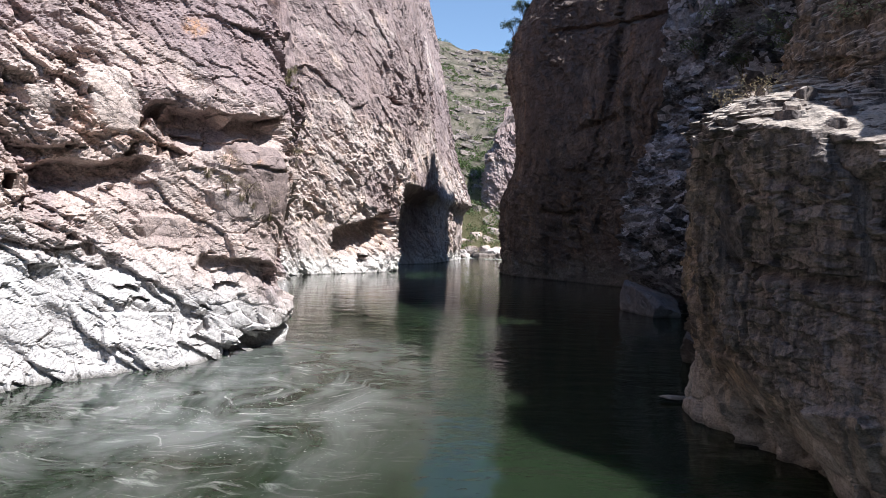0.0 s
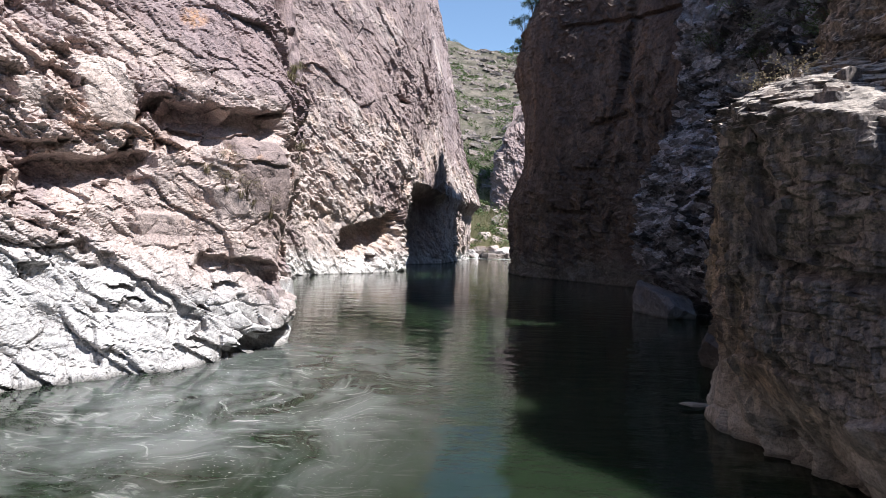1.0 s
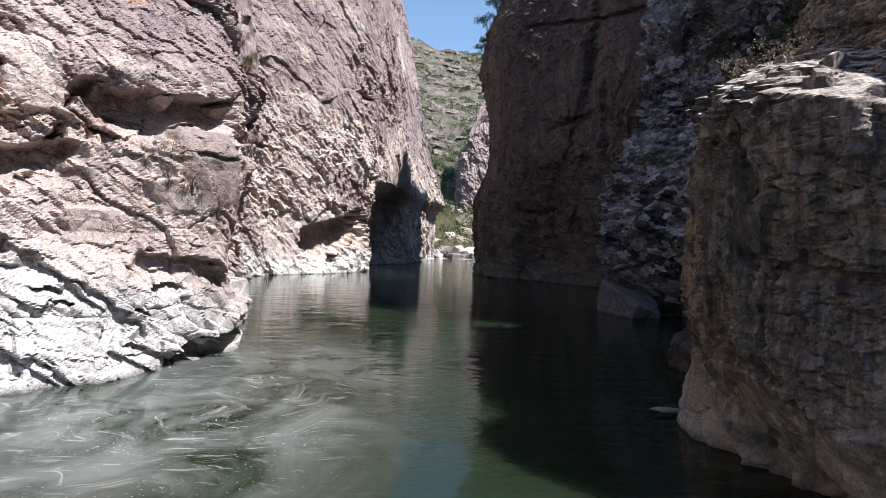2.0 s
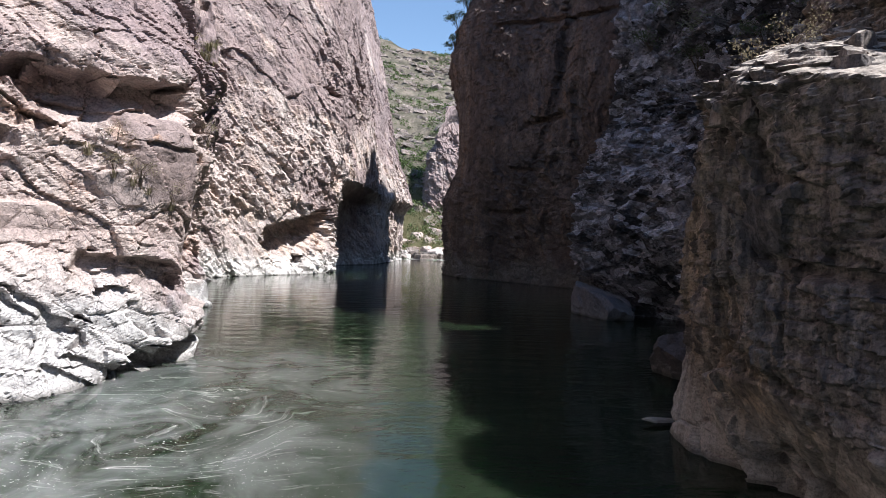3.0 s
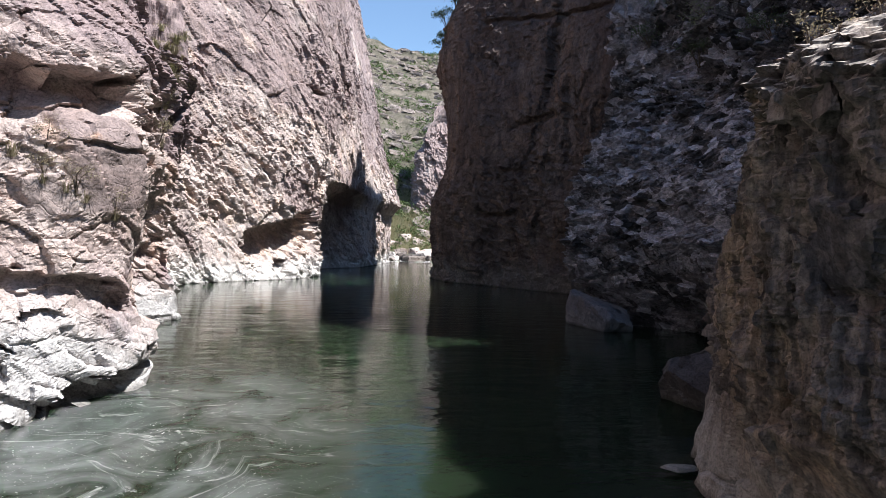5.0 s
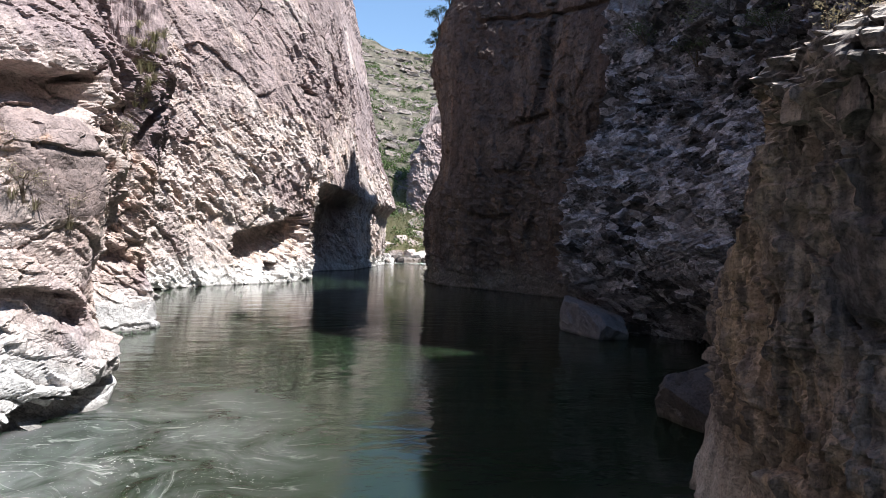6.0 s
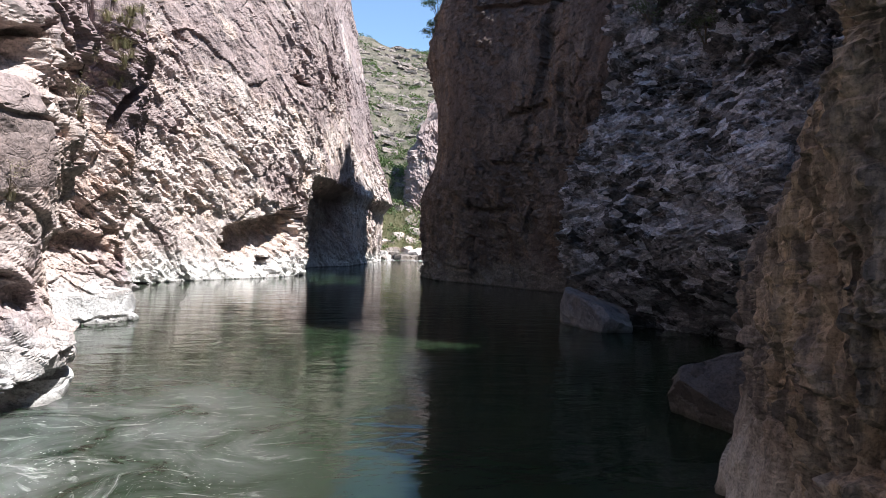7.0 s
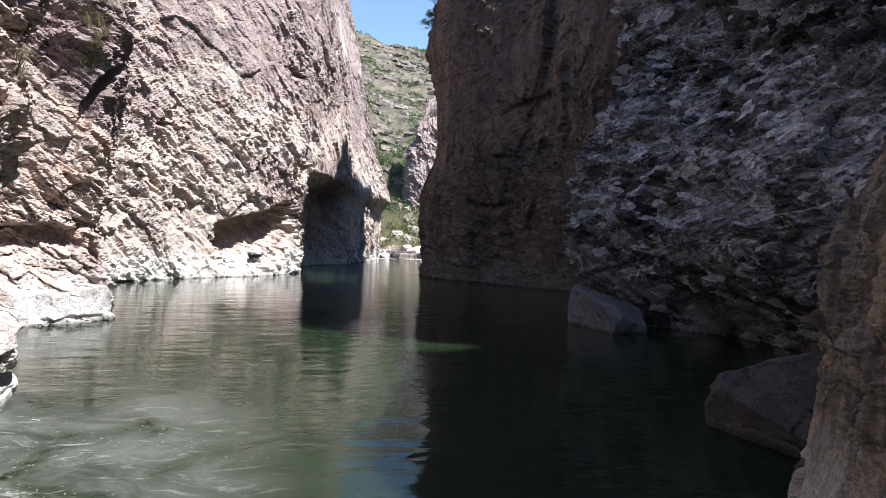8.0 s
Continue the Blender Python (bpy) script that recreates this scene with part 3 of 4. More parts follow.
cliff("cliff_2", "tall sunlit grey and pink rock wall with dark streaks", [(-27.5, 56), (-25, 61), (-21, 70), (-16.3, 76), (-10.4, 83), (-6.5, 92), (-3.5, 106),
      (0, 125), (6, 148), (6.5, 162), (1, 172)], 1, HB,
      [(0, [0] * 6 + [-1, -4, -7, -14]), (2, [0.5, 0.5, 0, 0, 0, 0, -1, -3, -5, -12]), (3, [0, -0.5, -0.5, 0, 0, 0, -0.5, -2, -4, -11]),
       (4, [0.8, 0.4, -0.4, 0.1, 0.3, 0.3, 0, -2, -4, -10]), (4.75, [0.6, 0.3, -0.4, 0, 0.4, 0.4, 0, -2, -4, -9]), (5.35, [-5.0, -5.0, -4.4, -2.6, 0.4, 0.4, 0, -2, -4, -9]), (6.3, [-6.0, -6.0, -5.6, -4.2, 0.4, 0.3, -0.5, -3, -5, -10]),
       (6.9, [-1, -1, -0.8, -0.4, 0.5, -0.6, -2.5, -5, -8, -14]), (8, [-2.2, -2.2, -2.2, -1.8, 1.4, -0.9, -4, -7, -10, -16]), (10, [0, 0, 0, 0, 0, -1, -4, -7, -10, -16])],
      0.16, (46, 0.15), [(9, 5.0, -50, 0.26), (4, 2.0, -50, 0.2, 0.2), (1.7, 0.8, -46, 0.15, 0.5), (0.8, 0.42, -40, 0.08, 0.5)], ROCK_FAR,
      [(4.0, 5.2, 6.4, 3.2, 4.4, 17), (3.9, 0.9, 1.0, 1.6, 2.4, 0), (4.55, 26.9, 1.8, 0.6, 1.3, -4), (2.5, 12.5, 5.0, 0.4, 0.35, -48), (3.3, 19, 4.0, 0.35, 0.3, -52)], 21,
      crags=[(2.6, 0.9, -54, 0.22), (0.9, 0.45, -50, 0.09)])
HD = [-3, 0, 4, 9, 12, 17, 25, 33, 39, 45, 49, 75]
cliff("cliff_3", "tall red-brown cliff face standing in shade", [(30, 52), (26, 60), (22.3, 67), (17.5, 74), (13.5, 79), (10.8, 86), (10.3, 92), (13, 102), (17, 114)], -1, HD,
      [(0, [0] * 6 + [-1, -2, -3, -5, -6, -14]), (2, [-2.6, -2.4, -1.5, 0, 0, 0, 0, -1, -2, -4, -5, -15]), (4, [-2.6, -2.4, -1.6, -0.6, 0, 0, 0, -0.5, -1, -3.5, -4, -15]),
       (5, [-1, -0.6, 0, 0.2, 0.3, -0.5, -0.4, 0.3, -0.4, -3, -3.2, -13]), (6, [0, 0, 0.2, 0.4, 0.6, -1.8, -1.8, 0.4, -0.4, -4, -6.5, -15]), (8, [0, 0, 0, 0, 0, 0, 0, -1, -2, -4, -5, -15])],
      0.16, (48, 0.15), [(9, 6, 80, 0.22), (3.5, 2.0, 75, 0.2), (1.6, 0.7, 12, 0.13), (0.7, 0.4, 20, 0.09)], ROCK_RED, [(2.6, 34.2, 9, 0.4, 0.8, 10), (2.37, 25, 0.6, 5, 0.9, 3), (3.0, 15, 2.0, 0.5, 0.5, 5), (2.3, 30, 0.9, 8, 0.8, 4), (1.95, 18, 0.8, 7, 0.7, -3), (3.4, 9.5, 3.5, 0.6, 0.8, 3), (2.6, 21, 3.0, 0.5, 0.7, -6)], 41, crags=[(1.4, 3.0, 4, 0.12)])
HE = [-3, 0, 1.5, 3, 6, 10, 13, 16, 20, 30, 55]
cliff("cliff_4", "knobbly grey cliff, darkened for shade, bulging over the water", [(26.5, 20.5), (23.0, 25.5), (19.6, 33), (17.8, 39), (15.8, 45.5), (17.6, 50), (26, 57)], -1, HE,
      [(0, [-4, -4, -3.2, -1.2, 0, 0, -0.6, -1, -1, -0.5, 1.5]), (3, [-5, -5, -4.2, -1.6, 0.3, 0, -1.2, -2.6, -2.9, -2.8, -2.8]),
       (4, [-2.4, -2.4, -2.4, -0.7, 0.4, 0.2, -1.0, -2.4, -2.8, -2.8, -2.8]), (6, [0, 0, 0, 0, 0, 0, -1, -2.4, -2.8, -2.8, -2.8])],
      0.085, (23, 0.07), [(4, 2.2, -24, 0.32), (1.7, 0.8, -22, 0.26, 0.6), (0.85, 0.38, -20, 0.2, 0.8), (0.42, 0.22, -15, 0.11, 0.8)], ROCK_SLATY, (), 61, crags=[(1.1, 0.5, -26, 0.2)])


def buttress_zones(k, z):
    """Worn smooth at the foot, fluted on the edge, layered and broken towards the ledge."""
    worn = step(1.2, 3.0, z)
    edge = step(1.75, 2.15, k) * step(8.2, 7.0, z)
    layered = (1 - 0.8 * edge) * worn
    return [1.0, worn * (0.3 + 0.7 * edge), layered + 0.08, layered + 0.15, step(7.2, 8.0, z) * step(12.0, 10.0, z), worn * edge, 0.3 + 0.5 * worn + 1.6 * step(7.2, 8.0, z)]


HF = [-3, 0, 1.5, 3, 5, 7, 8.4, 9.5, 12, 14, 20, 45]
cliff("cliff_5", "brown streaked rock buttress with a sunlit broken ledge", [(8.9, 6.5), (8.0, 9.5), (7.1, 12.8), (6.9, 15.4), (8.6, 18.2), (11.2, 21.5), (17, 25)], -1, HF,
      [(0, [-1.0, -1.0, -0.6, 0, 0, 0.1, 0.2, -1.4, -1.6, -1.8, -4.2, -20], -1.9), (1, [-1.0, -1.0, -0.6, 0, 0, 0.2, 0.3, -1.6, -1.9, -2.1, -4.5, -20], -1.3),
       (2, [-1.8, -1.7, -0.7, 0.1, 0.3, 0.8, 1.3, -1.5, -2.0, -2.5, -5.6, -19], -0.1), (2.4, [-1.5, -1.4, -0.6, 0, 0.2, 0.5, 0.8, -1.4, -1.9, -2.4, -5.4, -19], 0.1),
       (3, [-1.1, -1.0, -0.6, -0.2, -0.1, -0.1, -0.9, -2.2, -2.6, -3, -5.4, -19]),
       (4, [0.6, 0.5, 0.2, 0, 0, -0.7, -1.8, -2.6, -3.2, -3.8, -6, -19]), (6, [0, 0, 0, 0, -1, -2, -3, -4, -5, -6, -9, -22])],
      0.045, (12, 0.042), [(2.6, 1.5, 80, 0.2), (1.9, 0.28, 86, 0.13), (0.6, 0.3, 5, 0.11, 0.7), (0.26, 0.13, 2, 0.05, 0.6), (1.0, 0.5, 14, 0.14, 0.8)], ROCK_NEAR,
      [(2.6, 0.2, 0.8, 0.5, 0.7, 0), (1.9, 0.2, 0.6, 0.45, 0.8, 0), (3.2, 0.25, 0.5, 0.6, 0.6, 0), (1.3, 4.6, 1.6, 0.18, 0.3, 4), (2.7, 1.5, 1.5, 0.3, 0.35, 24)], 81,
      slabs=[(2.3, 1.7, 1.1, 0.9, 0.0), (1.4, 1.4, 0.9, 0.8, 0.0), (2.9, 1.5, 0.6, 1.0, 0.0), (2.0, 5.6, 0.6, 0.75, 1.0)], crags=[(0.28, 2.4, 4, 0.24), (0.5, 0.3, 10, 0.05)], zones=buttress_zones)
# unseen walls added to carry the gorge on behind the camera and block light
HW = [-3, 0, 8, 20, 50]
cliff("cliff_6", "unseen grey rock wall added behind the camera to block sky light", [(-60, -80), (-34, -50), (-27, -20), (-24, 3), (-18.5, 14.5)], 1, [-3, 0, 8, 20, 70], [(0, [1, 0, -1, -3, -10]), (4, [1, 0, -1, -3, -10])],
      0.7, (20, 0.6), [(6, 3, -40, 0.8), (2.4, 1.2, -40, 0.4)], ROCK_SUNNY, (), 101)
cliff("cliff_7", "unseen brown rock wall added behind the camera to block light", [(-20, -84), (8, -60), (15, -30), (12, -7), (9.3, 6.8)], -1, HW, [(0, [0, 0, -1, -6, -22]), (4, [0, 0, -3, -9, -25])],
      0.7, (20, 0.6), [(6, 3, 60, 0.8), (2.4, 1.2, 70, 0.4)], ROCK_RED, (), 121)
# unseen, added behind the buttress to keep sun off the water and cliff_4
cliff("cliff_8", "unseen dark rock wall added behind the buttress to block sun", [(46, -8), (35, 8), (26.8, 20.3)], -1, [-3, 0, 8, 20, 55], [(0, [0, 0, 0, -2, -6]), (2, [-2, -2, 0, -2.4, -2.6])],
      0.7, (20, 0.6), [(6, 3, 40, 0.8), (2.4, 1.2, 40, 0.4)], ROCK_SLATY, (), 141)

cliff("cliff_9", "pale pinkish crag on the far hillside", [(36, 211), (27, 209), (20, 209.5), (16.3, 213.5), (17, 222), (23, 236)], -1, [-3, 8, 16, 24, 32, 40, 47, 60],
      [(0, [0, 0, 0, -1, -2, -4, -7, -14]), (2, [2.5, 2, 1, 0, -0.6, -2.2, -4.2, -12]), (3, [2.5, 2, 1, 0.4, 0, -2, -4, -12]), (5, [0, 0, 0, -1, -2, -4, -6, -14])],
      0.3, (50, 0.28), [(7, 4, 70, 0.8), (3, 1.5, 60, 0.6, 0.6), (1.4, 0.8, 30, 0.35, 0.6), (0.8, 0.45, 10, 0.15)], ROCK_FAR, (), 161, 14.0, crags=[(3, 1.6, 40, 0.6)])


# ---- loose rocks ----
def boulder(name, label, at, size, turn, material, seed, group="boulders", subdiv=4, cuts=14):
    """A broken block: a ball cut by planes, then roughened."""
    rng = np.random.RandomState(seed)
    bm = bmesh.new()
    bmesh.ops.create_icosphere(bm, subdivisions=subdiv, radius=1.0)
    co = np.array([v.co for v in bm.verts])
    planes = [(np.eye(3)[a] * sign + rng.normal(size=3) * 0.16, rng.uniform(0.55, 0.68)) for a in range(3) for sign in (-1, 1)]
    planes += [(rng.normal(size=3), rng.uniform(0.64, 0.84)) for _ in range(cuts)]
    for n, d in planes:
        n = n / np.linalg.norm(n)
        co = co - np.clip(co @ n - d, 0, None)[:, None] * n * 0.97
    co = co * 1.35
    rough = fbm(co[:, 0] * 2.2 + co[:, 2] * 1.3 + seed, co[:, 1] * 2.2 - co[:, 2] * 1.1, seed, 5) * 0.05
    chip = blocks(co[:, 0] * 2.1 + co[:, 2] * 0.9 + seed, co[:, 1] * 2.1 - co[:, 2] * 1.2, seed + 5)
    rough = rough + chip[0] * 0.035 - 0.03 * step(0.08, 0.0, chip[1])
    co = co * (1 + rough[:, None]) * np.array(size)
    for v, c in zip(bm.verts, co):
        v.co = c
    me = bpy.data.meshes.new(name)
    bm.to_mesh(me)
    bm.free()
    a = me.attributes.new("tone", "FLOAT", "POINT")
    a.data.foreach_set("value", np.full(len(me.vertices), rng.uniform(0, 0.8), dtype=np.float32))
    me.materials.append(material)
    ob = new(name, me)
    ob.matrix_world = pose(*at, *turn)
    return tagged(ob, label, "boulder", group)


boulder("boulder", "grey slanted boulder at the foot of the buttress", (13.1, 24.3, 0.3), (2.0, 1.6, 1.8), (12, -24, 15), ROCK_GREY, 31, subdiv=6, cuts=9)
boulder("boulder", "low brown boulder half in the water", (11.0, 20.6, 0.0), (1.1, 1.0, 0.9), (0, 10, 50), ROCK_GREY, 9)
boulder("boulder", "smooth pale grey block at the waterline", (16.5, 43.6, 0.3), (3.0, 1.6, 1.9), (0, 14, -73), ROCK_FOOT, 12, subdiv=5, cuts=9)
boulder("rock_slab", "thin pale slab jutting over the water", (7.95, 18.7, 0.14), (0.5, 0.2, 0.045), (0, 3, 10), ROCK_NEAR, 17)
boulder("boulder", "white water-worn block under the overhang", (-8.7, 27.5, 0.9), (0.6, 0.55, 0.5), (8, 20, 30), ROCK_SUNNY, 23)
boulder("boulder", "white ledge block before the cave", (-10.6, 86.5, 1.2), (2.0, 1.2, 1.6), (0, 15, 30), ROCK_FAR, 27)
for n in range(26):
    rng = random.Random(300 + n)
    u = rng.random()
    x, y = 5 + 18 * rng.random(), 168 + 26 * u
    r = 0.8 + 2.2 * rng.random() ** 2
    boulder("boulder", "pale water-worn boulder in the rapids", (x, y, 0.1 + 1.6 * u), (r * 1.3, r, r * 0.75), (0, rng.uniform(-15, 15), rng.uniform(0, 180)),
            ROCK_FAR if n % 3 == 0 else ROCK_HILL, 40 + n, "boulders in the rapids", 3)

for n, (x, y, z, r) in enumerate(((8.5, 193, 4.5, 2.6), (12.5, 197, 6.5, 3.2), (16.5, 194, 5.5, 2.8), (19, 199, 8, 3.2), (10.5, 188, 2.2, 2.0), (15, 188.5, 2.4, 2.2), (7, 186, 1.4, 1.6), (18.5, 187, 2.2, 2.0))):
    boulder("boulder", "large pale grey boulder heaped above the rapids", (x, y, z), (r * 1.25, r, r * 0.8), (8 * (n % 3), 10 - 7 * (n % 4), 47 * n), ROCK_FAR, 260 + n, "boulders in the rapids", 4)
# the dark stone stands in for the shadow over this boulder
boulder("boulder", "broad boulder coloured dark for shade, between white threads of water", (14.0, 178, 0.5), (4.6, 2.2, 1.9), (0, -6, 8), ROCK_GREY, 281, "boulders in the rapids", 4)


# ---- plants ----
def snap(name, x, y, z):
    """The point of that cliff nearest to a place."""
    p = SURFACE[name]
    return Vector(p[np.argmin(((p - (x, y, z)) ** 2).sum(1))])


def part(name, bm, material, parent, label=""):
    me = bpy.data.meshes.new(name)
    bm.to_mesh(me)
    bm.free()
    me.materials.append(material)
    ob = new(name, me)
    ob.parent = parent
    return tagged(ob, label)


def limb(bm, points, r0, r1, sides=5):
    """A tapered, bent limb."""
    rings = []
    for n, p in enumerate(points):
        d = (points[min(n + 1, len(points) - 1)] - points[max(n - 1, 0)]).normalized()
        a = d.orthogonal().normalized()
        b = d.cross(a)
        r = r0 + (r1 - r0) * n / (len(points) - 1)
        rings.append([bm.verts.new(p + (a * math.cos(k * math.tau / sides) + b * math.sin(k * math.tau / sides)) * r) for k in range(sides)])
    for low, high in zip(rings, rings[1:]):
        for k in range(sides):
            bm.faces.new((low[k], low[(k + 1) % sides], high[(k + 1) % sides], high[k]))


def leaf(bm, at, length, width, rng):
    d = Vector((rng.gauss(0, 1), rng.gauss(0, 1), rng.gauss(0, 0.8))).normalized()
    side = d.orthogonal().normalized()
    side = (Matrix.Rotation(rng.uniform(0, math.tau), 3, d) @ side) * width
    mid = at + d * length * 0.5
    bm.faces.new([bm.verts.new(p) for p in (at, mid + side, at + d * length, mid - side)])


def shrub(name, label, base, height, spread, leaves, leaf_size, material, seed, lean=(0, 0), group="shrubs on the cliffs"):
    rng = random.Random(seed)
    ob = tagged(new(name), label, "shrub", group)
    ob.location = base
    wood, crown = bmesh.new(), bmesh.new()
    tips = []
    for _ in range(7):
        a, out = rng.uniform(0, math.tau), spread * rng.uniform(0.3, 1.0)
        end = Vector((math.cos(a) * out + lean[0] * height, math.sin(a) * out + lean[1] * height, height * rng.uniform(0.55, 1.0)))
        mid = end * 0.5 + Vector((rng.gauss(0, 0.08), rng.gauss(0, 0.08), 0.12)) * height
        limb(wood, [Vector((0, 0, -0.15)), mid * 0.5, mid, (mid + end) * 0.5 + Vector((rng.gauss(0, 0.04), rng.gauss(0, 0.04), 0)) * height, end], 0.022 * height, 0.006 * height)
        for _ in range(4):
            f = rng.uniform(0.45, 1.0)
            p = mid.lerp(end, f) if f > 0.5 else mid * (f * 2)
            tip = p + Vector((rng.gauss(0, 0.22), rng.gauss(0, 0.22), rng.gauss(0.06, 0.16))) * spread
            limb(wood, [p, (p + tip) / 2 + Vector((0, 0, 0.03)), tip], 0.008 * height, 0.003 * height, 4)
            tips.append(tip)
    for _ in range(leaves):
        c = rng.choice(tips)
        leaf(crown, c + Vector((rng.gauss(0, 1), rng.gauss(0, 1), rng.gauss(0, 0.7))) * spread * 0.17, leaf_size * rng.uniform(0.6, 1.3), leaf_size * 0.22, rng)
    part("branch_frame", wood, BARK, ob)
    part("crown", crown, material, ob)
    return ob


def tuft(label, base, height, blades, material, seed, droop=0.5, group="grass tufts on the rock"):
    rng = random.Random(seed)
    bm = bmesh.new()
    for _ in range(blades):
        a = rng.uniform(0, math.tau)
        d = Vector((math.cos(a), math.sin(a), 0))
        side = Vector((-d.y, d.x, 0)) * 0.0065 * (1 + height)
        foot = d * rng.uniform(0, 0.18) * height
        reach, top = rng.uniform(0.1, 0.6) * height, height * rng.uniform(0.5, 1.0)
        p1 = foot + d * reach * 0.4 + Vector((0, 0, top * 0.7))
        p2 = foot + d * reach * (1 + droop) + Vector((0, 0, top * (1 - 0.5 * droop)))
        v = [bm.verts.new(p) for p in (foot - side, foot + side, p1 + side * 0.7, p1 - side * 0.7, p2)]
        bm.faces.new(v[:4])
        bm.faces.new((v[3], v[2], v[4]))
    me = bpy.data.meshes.new("grass_tuft")
    bm.to_mesh(me)
    bm.free()
    me.materials.append(material)
    ob = new("grass_tuft", me)
    ob.location = base
    return tagged(ob, label, "grass", group)


GREEN = "dark green leafy shrub clinging to the shaded cliff"
for n, (face, x, y, z, h, w, count, size) in enumerate((
        ("cliff_3", 10.6, 89.5, 35.5, 2.0, 1.3, 1200, 0.22), ("cliff_3", 10.8, 89.5, 38.6, 2.6, 1.6, 1500, 0.22), ("cliff_3", 12.0, 88.5, 41.5, 2.4, 1.6, 1500, 0.22),
        ("cliff_3", 13.6, 88.0, 44.5, 2.8, 1.8, 1500, 0.22), ("cliff_3", 15.5, 86.0, 46.5, 2.6, 1.8, 1200, 0.22),
        ("cliff_4", 20.7, 40.9, 21.2, 2.0, 1.5, 900, 0.2), ("cliff_4", 21.4, 37.0, 21.2, 2.2, 1.7, 1000, 0.2), ("cliff_4", 21.0, 38.0, 19.6, 1.4, 1.2, 700, 0.18),
        ("cliff_4", 19.6, 42.7, 19.8, 1.6, 1.2, 700, 0.18), ("cliff_4", 20.9, 39.0, 17.4, 1.8, 1.2, 900, 0.16), ("cliff_4", 22.0, 34.0, 17.5, 1.5, 1.2, 700, 0.16),
        ("cliff_5", 9.4, 12.6, 10.2, 0.9, 0.8, 700, 0.11), ("cliff_5", 9.6, 10.8, 10.4, 1.1, 0.9, 800, 0.11), ("cliff_5", 9.2, 14.2, 10.4, 0.8, 0.7, 600, 0.10))):
    lean = {"cliff_3": (-0.25, -0.1), "cliff_4": (-0.3, 0), "cliff_5": (-0.25, 0)}[face]
    shrub("shrub", GREEN, snap(face, x, y, z), h, w, count if n < 5 else count // 2, size, LEAF_LIT if n in (5, 6, 7, 11, 12) else LEAF, 500 + n, lean)
for n, (face, x, y, z, h, w, count) in enumerate((("cliff_1", -9.4, 23.7, 8.1, 0.7, 0.5, 220), ("cliff_1", -8.7, 23.7, 6.7, 0.9, 0.7, 300), ("cliff_1", -9.5, 23.6, 7.2, 0.6, 0.5, 200),
                                                  ("cliff_1", -7.6, 27.0, 8.9, 0.7, 0.6, 240), ("cliff_1", -7.9, 28.3, 10.0, 0.8, 0.6, 240), ("cliff_1", -8.0, 24.8, 6.3, 0.5, 0.5, 160),
                                                  ("cliff_5", 6.9, 12.6, 8.5, 0.5, 0.4, 120), ("cliff_5", 6.6, 13.6, 8.7, 0.45, 0.4, 120))):
    shrub("shrub", "small dry straw-coloured bush rooted in a rock ledge", snap(face, x, y, z), h, w, count * 2, 0.055, LEAF_DRY, 540 + n, (0.1, -0.1), "dry bushes on the ledges")
for n in range(40):
    rng = random.Random(900 + n)
    p = snap("cliff_1", -12.8 + rng.uniform(-0.9, 0.5), 41.6 + 2.6 * rng.random(), 13.0 + 5.0 * rng.random())
    tuft("yellow-green grass tuft hanging from the rock", p, rng.uniform(0.5, 1.0), 80, LEAF_DRY if n % 3 == 0 else GRASS, 900 + n, 0.9)

for n, (x, y, z, r) in enumerate(((6.5, 13.5, 8.4, 0.22), (6.7, 12.9, 8.2, 0.32), (6.9, 12.3, 8.0, 0.26), (7.1, 11.6, 7.7, 0.36), (7.4, 11.0, 7.5, 0.25), (7.7, 12.0, 8.9, 0.3), (7.2, 12.9, 8.9, 0.2), (7.9, 11.2, 8.6, 0.24))):
    boulder("rock_block", "broken tan block lying on the sunlit ledge", snap("cliff_5", x, y, z), (r * 0.8, r * 0.65, r * 0.6), (5, 12 * (n % 3) - 10, 37 * n), ROCK_NEAR, 700 + n, "blocks on the ledge", 4, 10)
for n, (x, y, z, r) in enumerate(((6.3, 12.75, 7.6, 0.24), (6.75, 12.4, 7.55, 0.3), (7.25, 11.9, 7.5, 0.22), (6.05, 13.3, 7.7, 0.2))):
    boulder("rock_block", "upright brown block split from the ledge's edge", snap("cliff_5", x, y, z), (r * 0.85, r * 0.8, r * 1.3), (4, 6 - 5 * n, 20 + 25 * n), ROCK_NEAR, 740 + n, "blocks on the ledge", 4, 3)
for n, (x, y, z, r) in enumerate(((-8.3, 26.9, 1.5, 0.55), (-8.0, 27.4, 2.1, 0.5), (-8.4, 26.2, 2.4, 0.6), (-9.0, 25.3, 1.0, 0.5), (-9.6, 24.0, 0.6, 0.45))):
    boulder("rock_block", "white water-worn block jutting from the bank", snap("cliff_1", x, y, z), (r * 0.9, r * 0.8, r * 0.55), (8 * n, 10, 40 * n), ROCK_SUNNY, 720 + n, "white blocks on the bank", 4, 10)

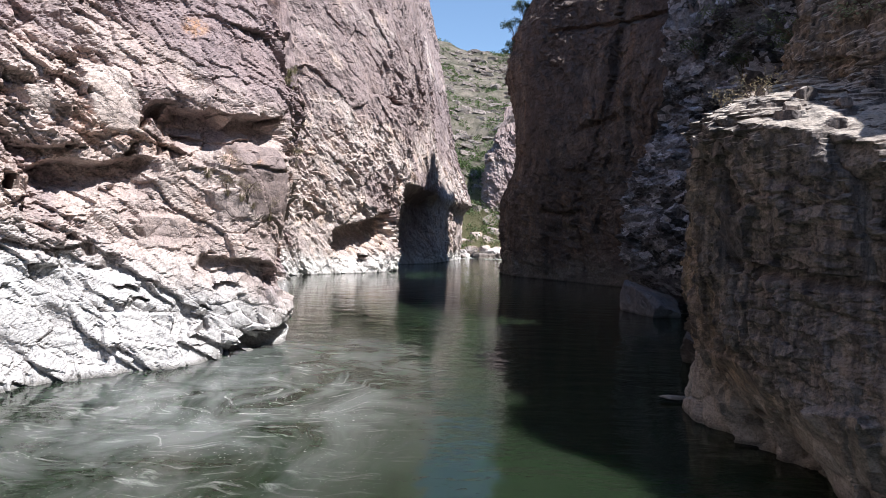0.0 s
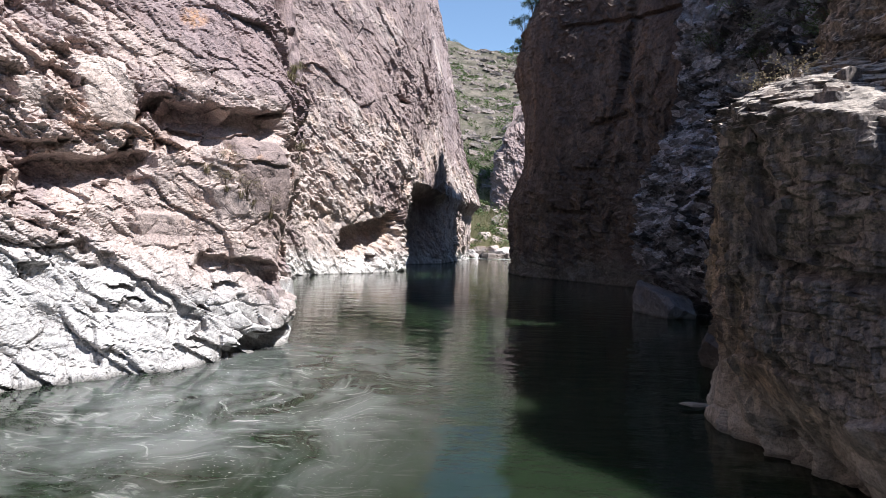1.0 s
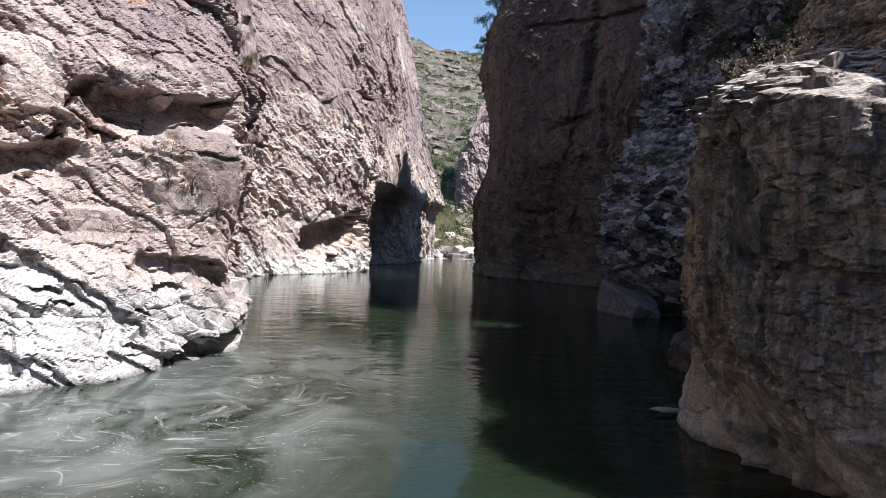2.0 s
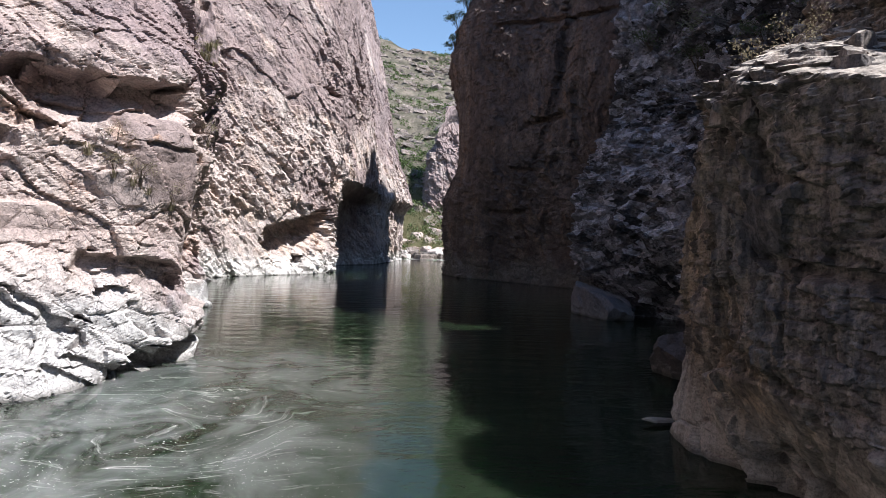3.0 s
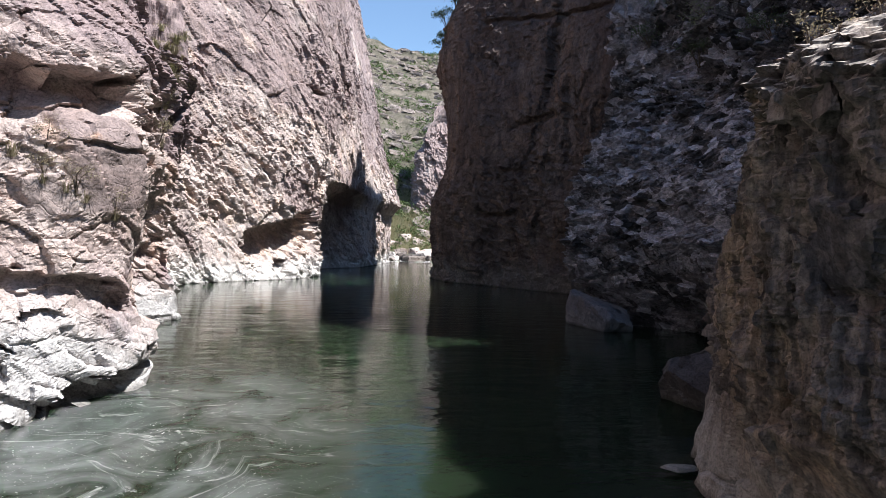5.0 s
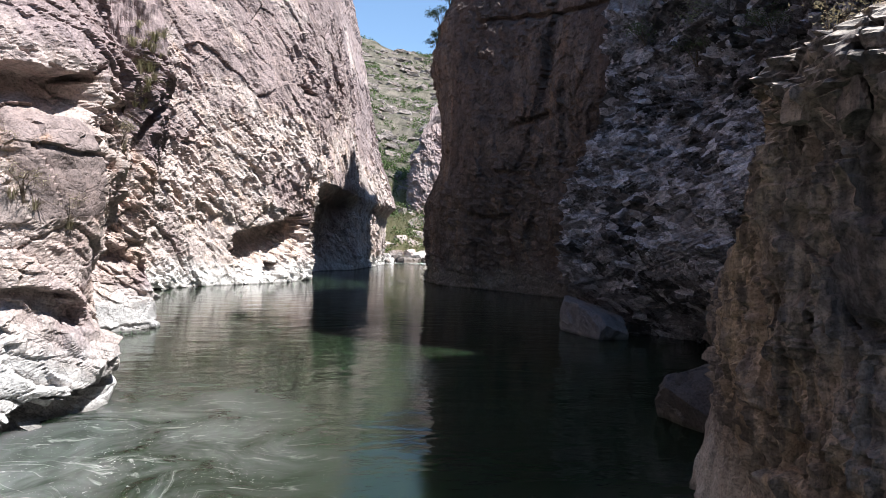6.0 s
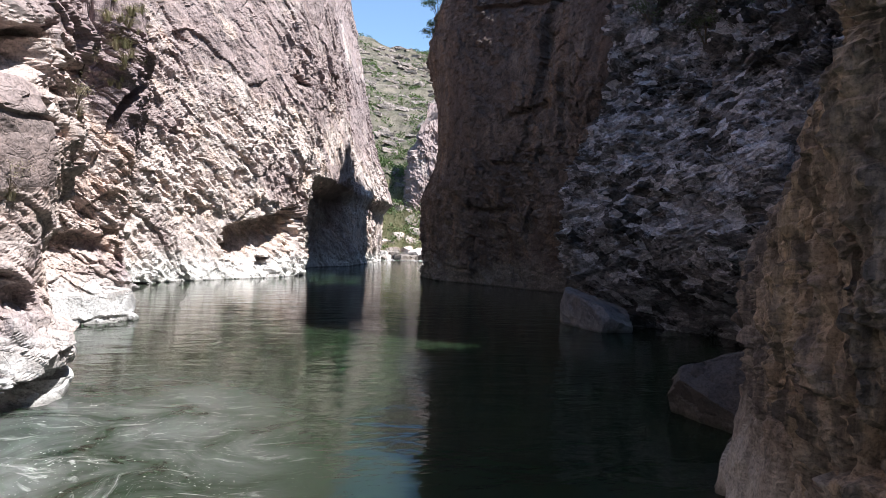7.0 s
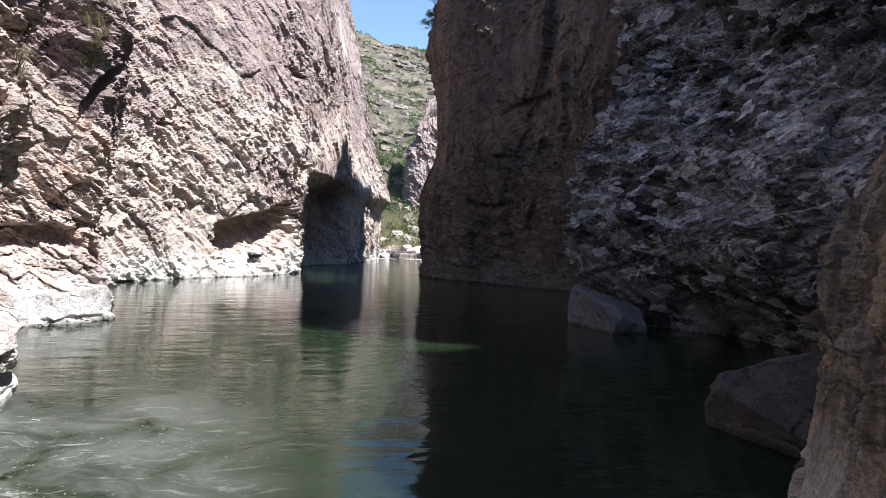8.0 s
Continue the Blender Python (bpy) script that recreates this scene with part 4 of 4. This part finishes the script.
# ---- growth on the far hill ----
def hill_growth():
    rng = random.Random(77)
    bm = bmesh.new()
    count = 0
    while count < 1900:
        y = 186 + 290 * rng.random() ** 0.8
        x = y * rng.uniform(-0.06, 0.16) + rng.gauss(0, 3)
        dense = noise.noise(Vector((x * 0.03, y * 0.03, 2.0))) + 0.35 * math.exp(-((y - 265) / 45) ** 2)
        if rng.random() > (0.42 if y < 300 else 0.2) + dense:
            continue
        count += 1
        base = Vector((x, y, float(ground_height(np.array([x]), np.array([y]))[0])))
        size = rng.uniform(0.5, 1.6) * (1.7 if y < 214 else 1.0)
        for _ in range(60 if y < 214 else 26):
            p = base + Vector((rng.gauss(0, 0.55), rng.gauss(0, 0.55), abs(rng.gauss(0.6, 0.45)))) * size
            leaf(bm, p, (0.55 if y < 214 else 1) * size * rng.uniform(0.5, 0.9), (0.55 if y < 214 else 1) * size * 0.2, rng)
    me = bpy.data.meshes.new("hill_shrubs")
    bm.to_mesh(me)
    bm.free()
    me.materials.append(LEAF_HILL)
    tagged(new("hill_shrubs", me), "scattered green scrub covering the far hillside", "scrub", "", "stuff")


hill_growth()


def hill_grass():
    """Tall dry grass at the foot of the hill."""
    rng = random.Random(79)
    bm = bmesh.new()
    for _ in range(900):
        y = 188 + 42 * rng.random() ** 1.3
        x = y * rng.uniform(0.02, 0.12)
        base = Vector((x, y, float(ground_height(np.array([x]), np.array([y]))[0])))
        for _ in range(22):
            foot = base + Vector((rng.gauss(0, 0.8), rng.gauss(0, 0.8), -0.2))
            tip = foot + Vector((rng.gauss(0, 0.45), rng.gauss(0, 0.3), rng.uniform(0.9, 2.2)))
            bm.faces.new([bm.verts.new(p) for p in (foot - Vector((0.1, 0, 0)), foot + Vector((0.1, 0, 0)), tip)])
    me = bpy.data.meshes.new("hill_grass")
    bm.to_mesh(me)
    bm.free()
    me.materials.append(GRASS)
    tagged(new("hill_grass", me), "tall yellow-green grass at the foot of the hill", "grass", "", "stuff")


hill_grass()


def hill_rocks():
    """Broken ledges and stones over the slope, each a bent wedge of a few faces."""
    rng = np.random.RandomState(88)
    count = 1700
    y = 188 + 270 * rng.rand(count) ** 0.9
    x = y * rng.uniform(-0.07, 0.16, count)
    z = ground_height(x, y)
    band = fbm(x * 0.035 + z * 0.03, z * 0.09, 31, 3)
    keep = band + rng.uniform(-0.4, 0.4, count) > 0.0
    x, y, z = x[keep], y[keep], z[keep]
    size = 0.4 + 2.4 * rng.rand(len(x)) ** 3
    base = np.array([(-1, -1, -0.6), (1, -1, -0.6), (1, 1, -0.6), (-1, 1, -0.6), (-0.8, -0.7, 0.5), (0.7, -0.8, 0.6), (0.6, 0.8, 0.75), (-0.7, 0.7, 0.6)])
    faces = np.array([(0, 1, 5, 4), (1, 2, 6, 5), (2, 3, 7, 6), (3, 0, 4, 7), (4, 5, 6, 7)])
    co = base[None] * (1 + rng.normal(0, 0.22, (len(x), 8, 3))) * size[:, None, None] * np.array([1.7, 1.0, 0.75])
    a = rng.uniform(-0.5, 0.5, len(x)) - 0.25
    lean = co[..., 0] * 0.28
    ca, sa = np.cos(a)[:, None], np.sin(a)[:, None]
    pts = np.stack([co[..., 0] * ca - co[..., 1] * sa + x[:, None], co[..., 0] * sa + co[..., 1] * ca + y[:, None], co[..., 2] - lean + z[:, None]], -1)
    me = bpy.data.meshes.new("hill_rocks")
    me.from_pydata(pts.reshape(-1, 3).tolist(), [], (faces[None] + 8 * np.arange(len(x))[:, None, None]).reshape(-1, 4).tolist())
    me.materials.append(ROCK_HILL)
    tagged(new("hill_rocks", me), "broken pale rock ledges strewn over the far hillside", "rocks", "", "stuff")


hill_rocks()
for n in range(40):
    rng = random.Random(1200 + n)
    y = 200 + 220 * rng.random()
    x = y * (rng.uniform(0.085, 0.13) if n % 3 else rng.uniform(-0.03, 0.13))
    r = rng.uniform(1.6, 4.2)
    boulder("rock_outcrop", "grey layered rock outcrop on the scrubby hill", (x, y, float(ground_height(np.array([x]), np.array([y]))[0]) - 0.3 * r), (r * 1.3, r, r * 0.75),
            (rng.uniform(-20, 20), rng.uniform(-30, 10), rng.uniform(-60, 60)), ROCK_HILL, 1300 + n, "outcrops on the hill", 3, 22)
for n, (x, y, z) in enumerate(((-9.5, 23.6, 6.9), (-8.9, 23.6, 6.6), (-8.4, 23.9, 6.3), (-7.6, 27.2, 8.6), (-7.8, 28.0, 9.4), (-9.2, 23.7, 8.0), (-8.0, 24.9, 5.8), (-10.3, 23.4, 7.6))):
    tuft("dry straw grass tuft rooted in a crack", snap("cliff_1", x, y, z), 0.45 + 0.07 * (n % 4), 70, LEAF_DRY, 980 + n, 0.7)
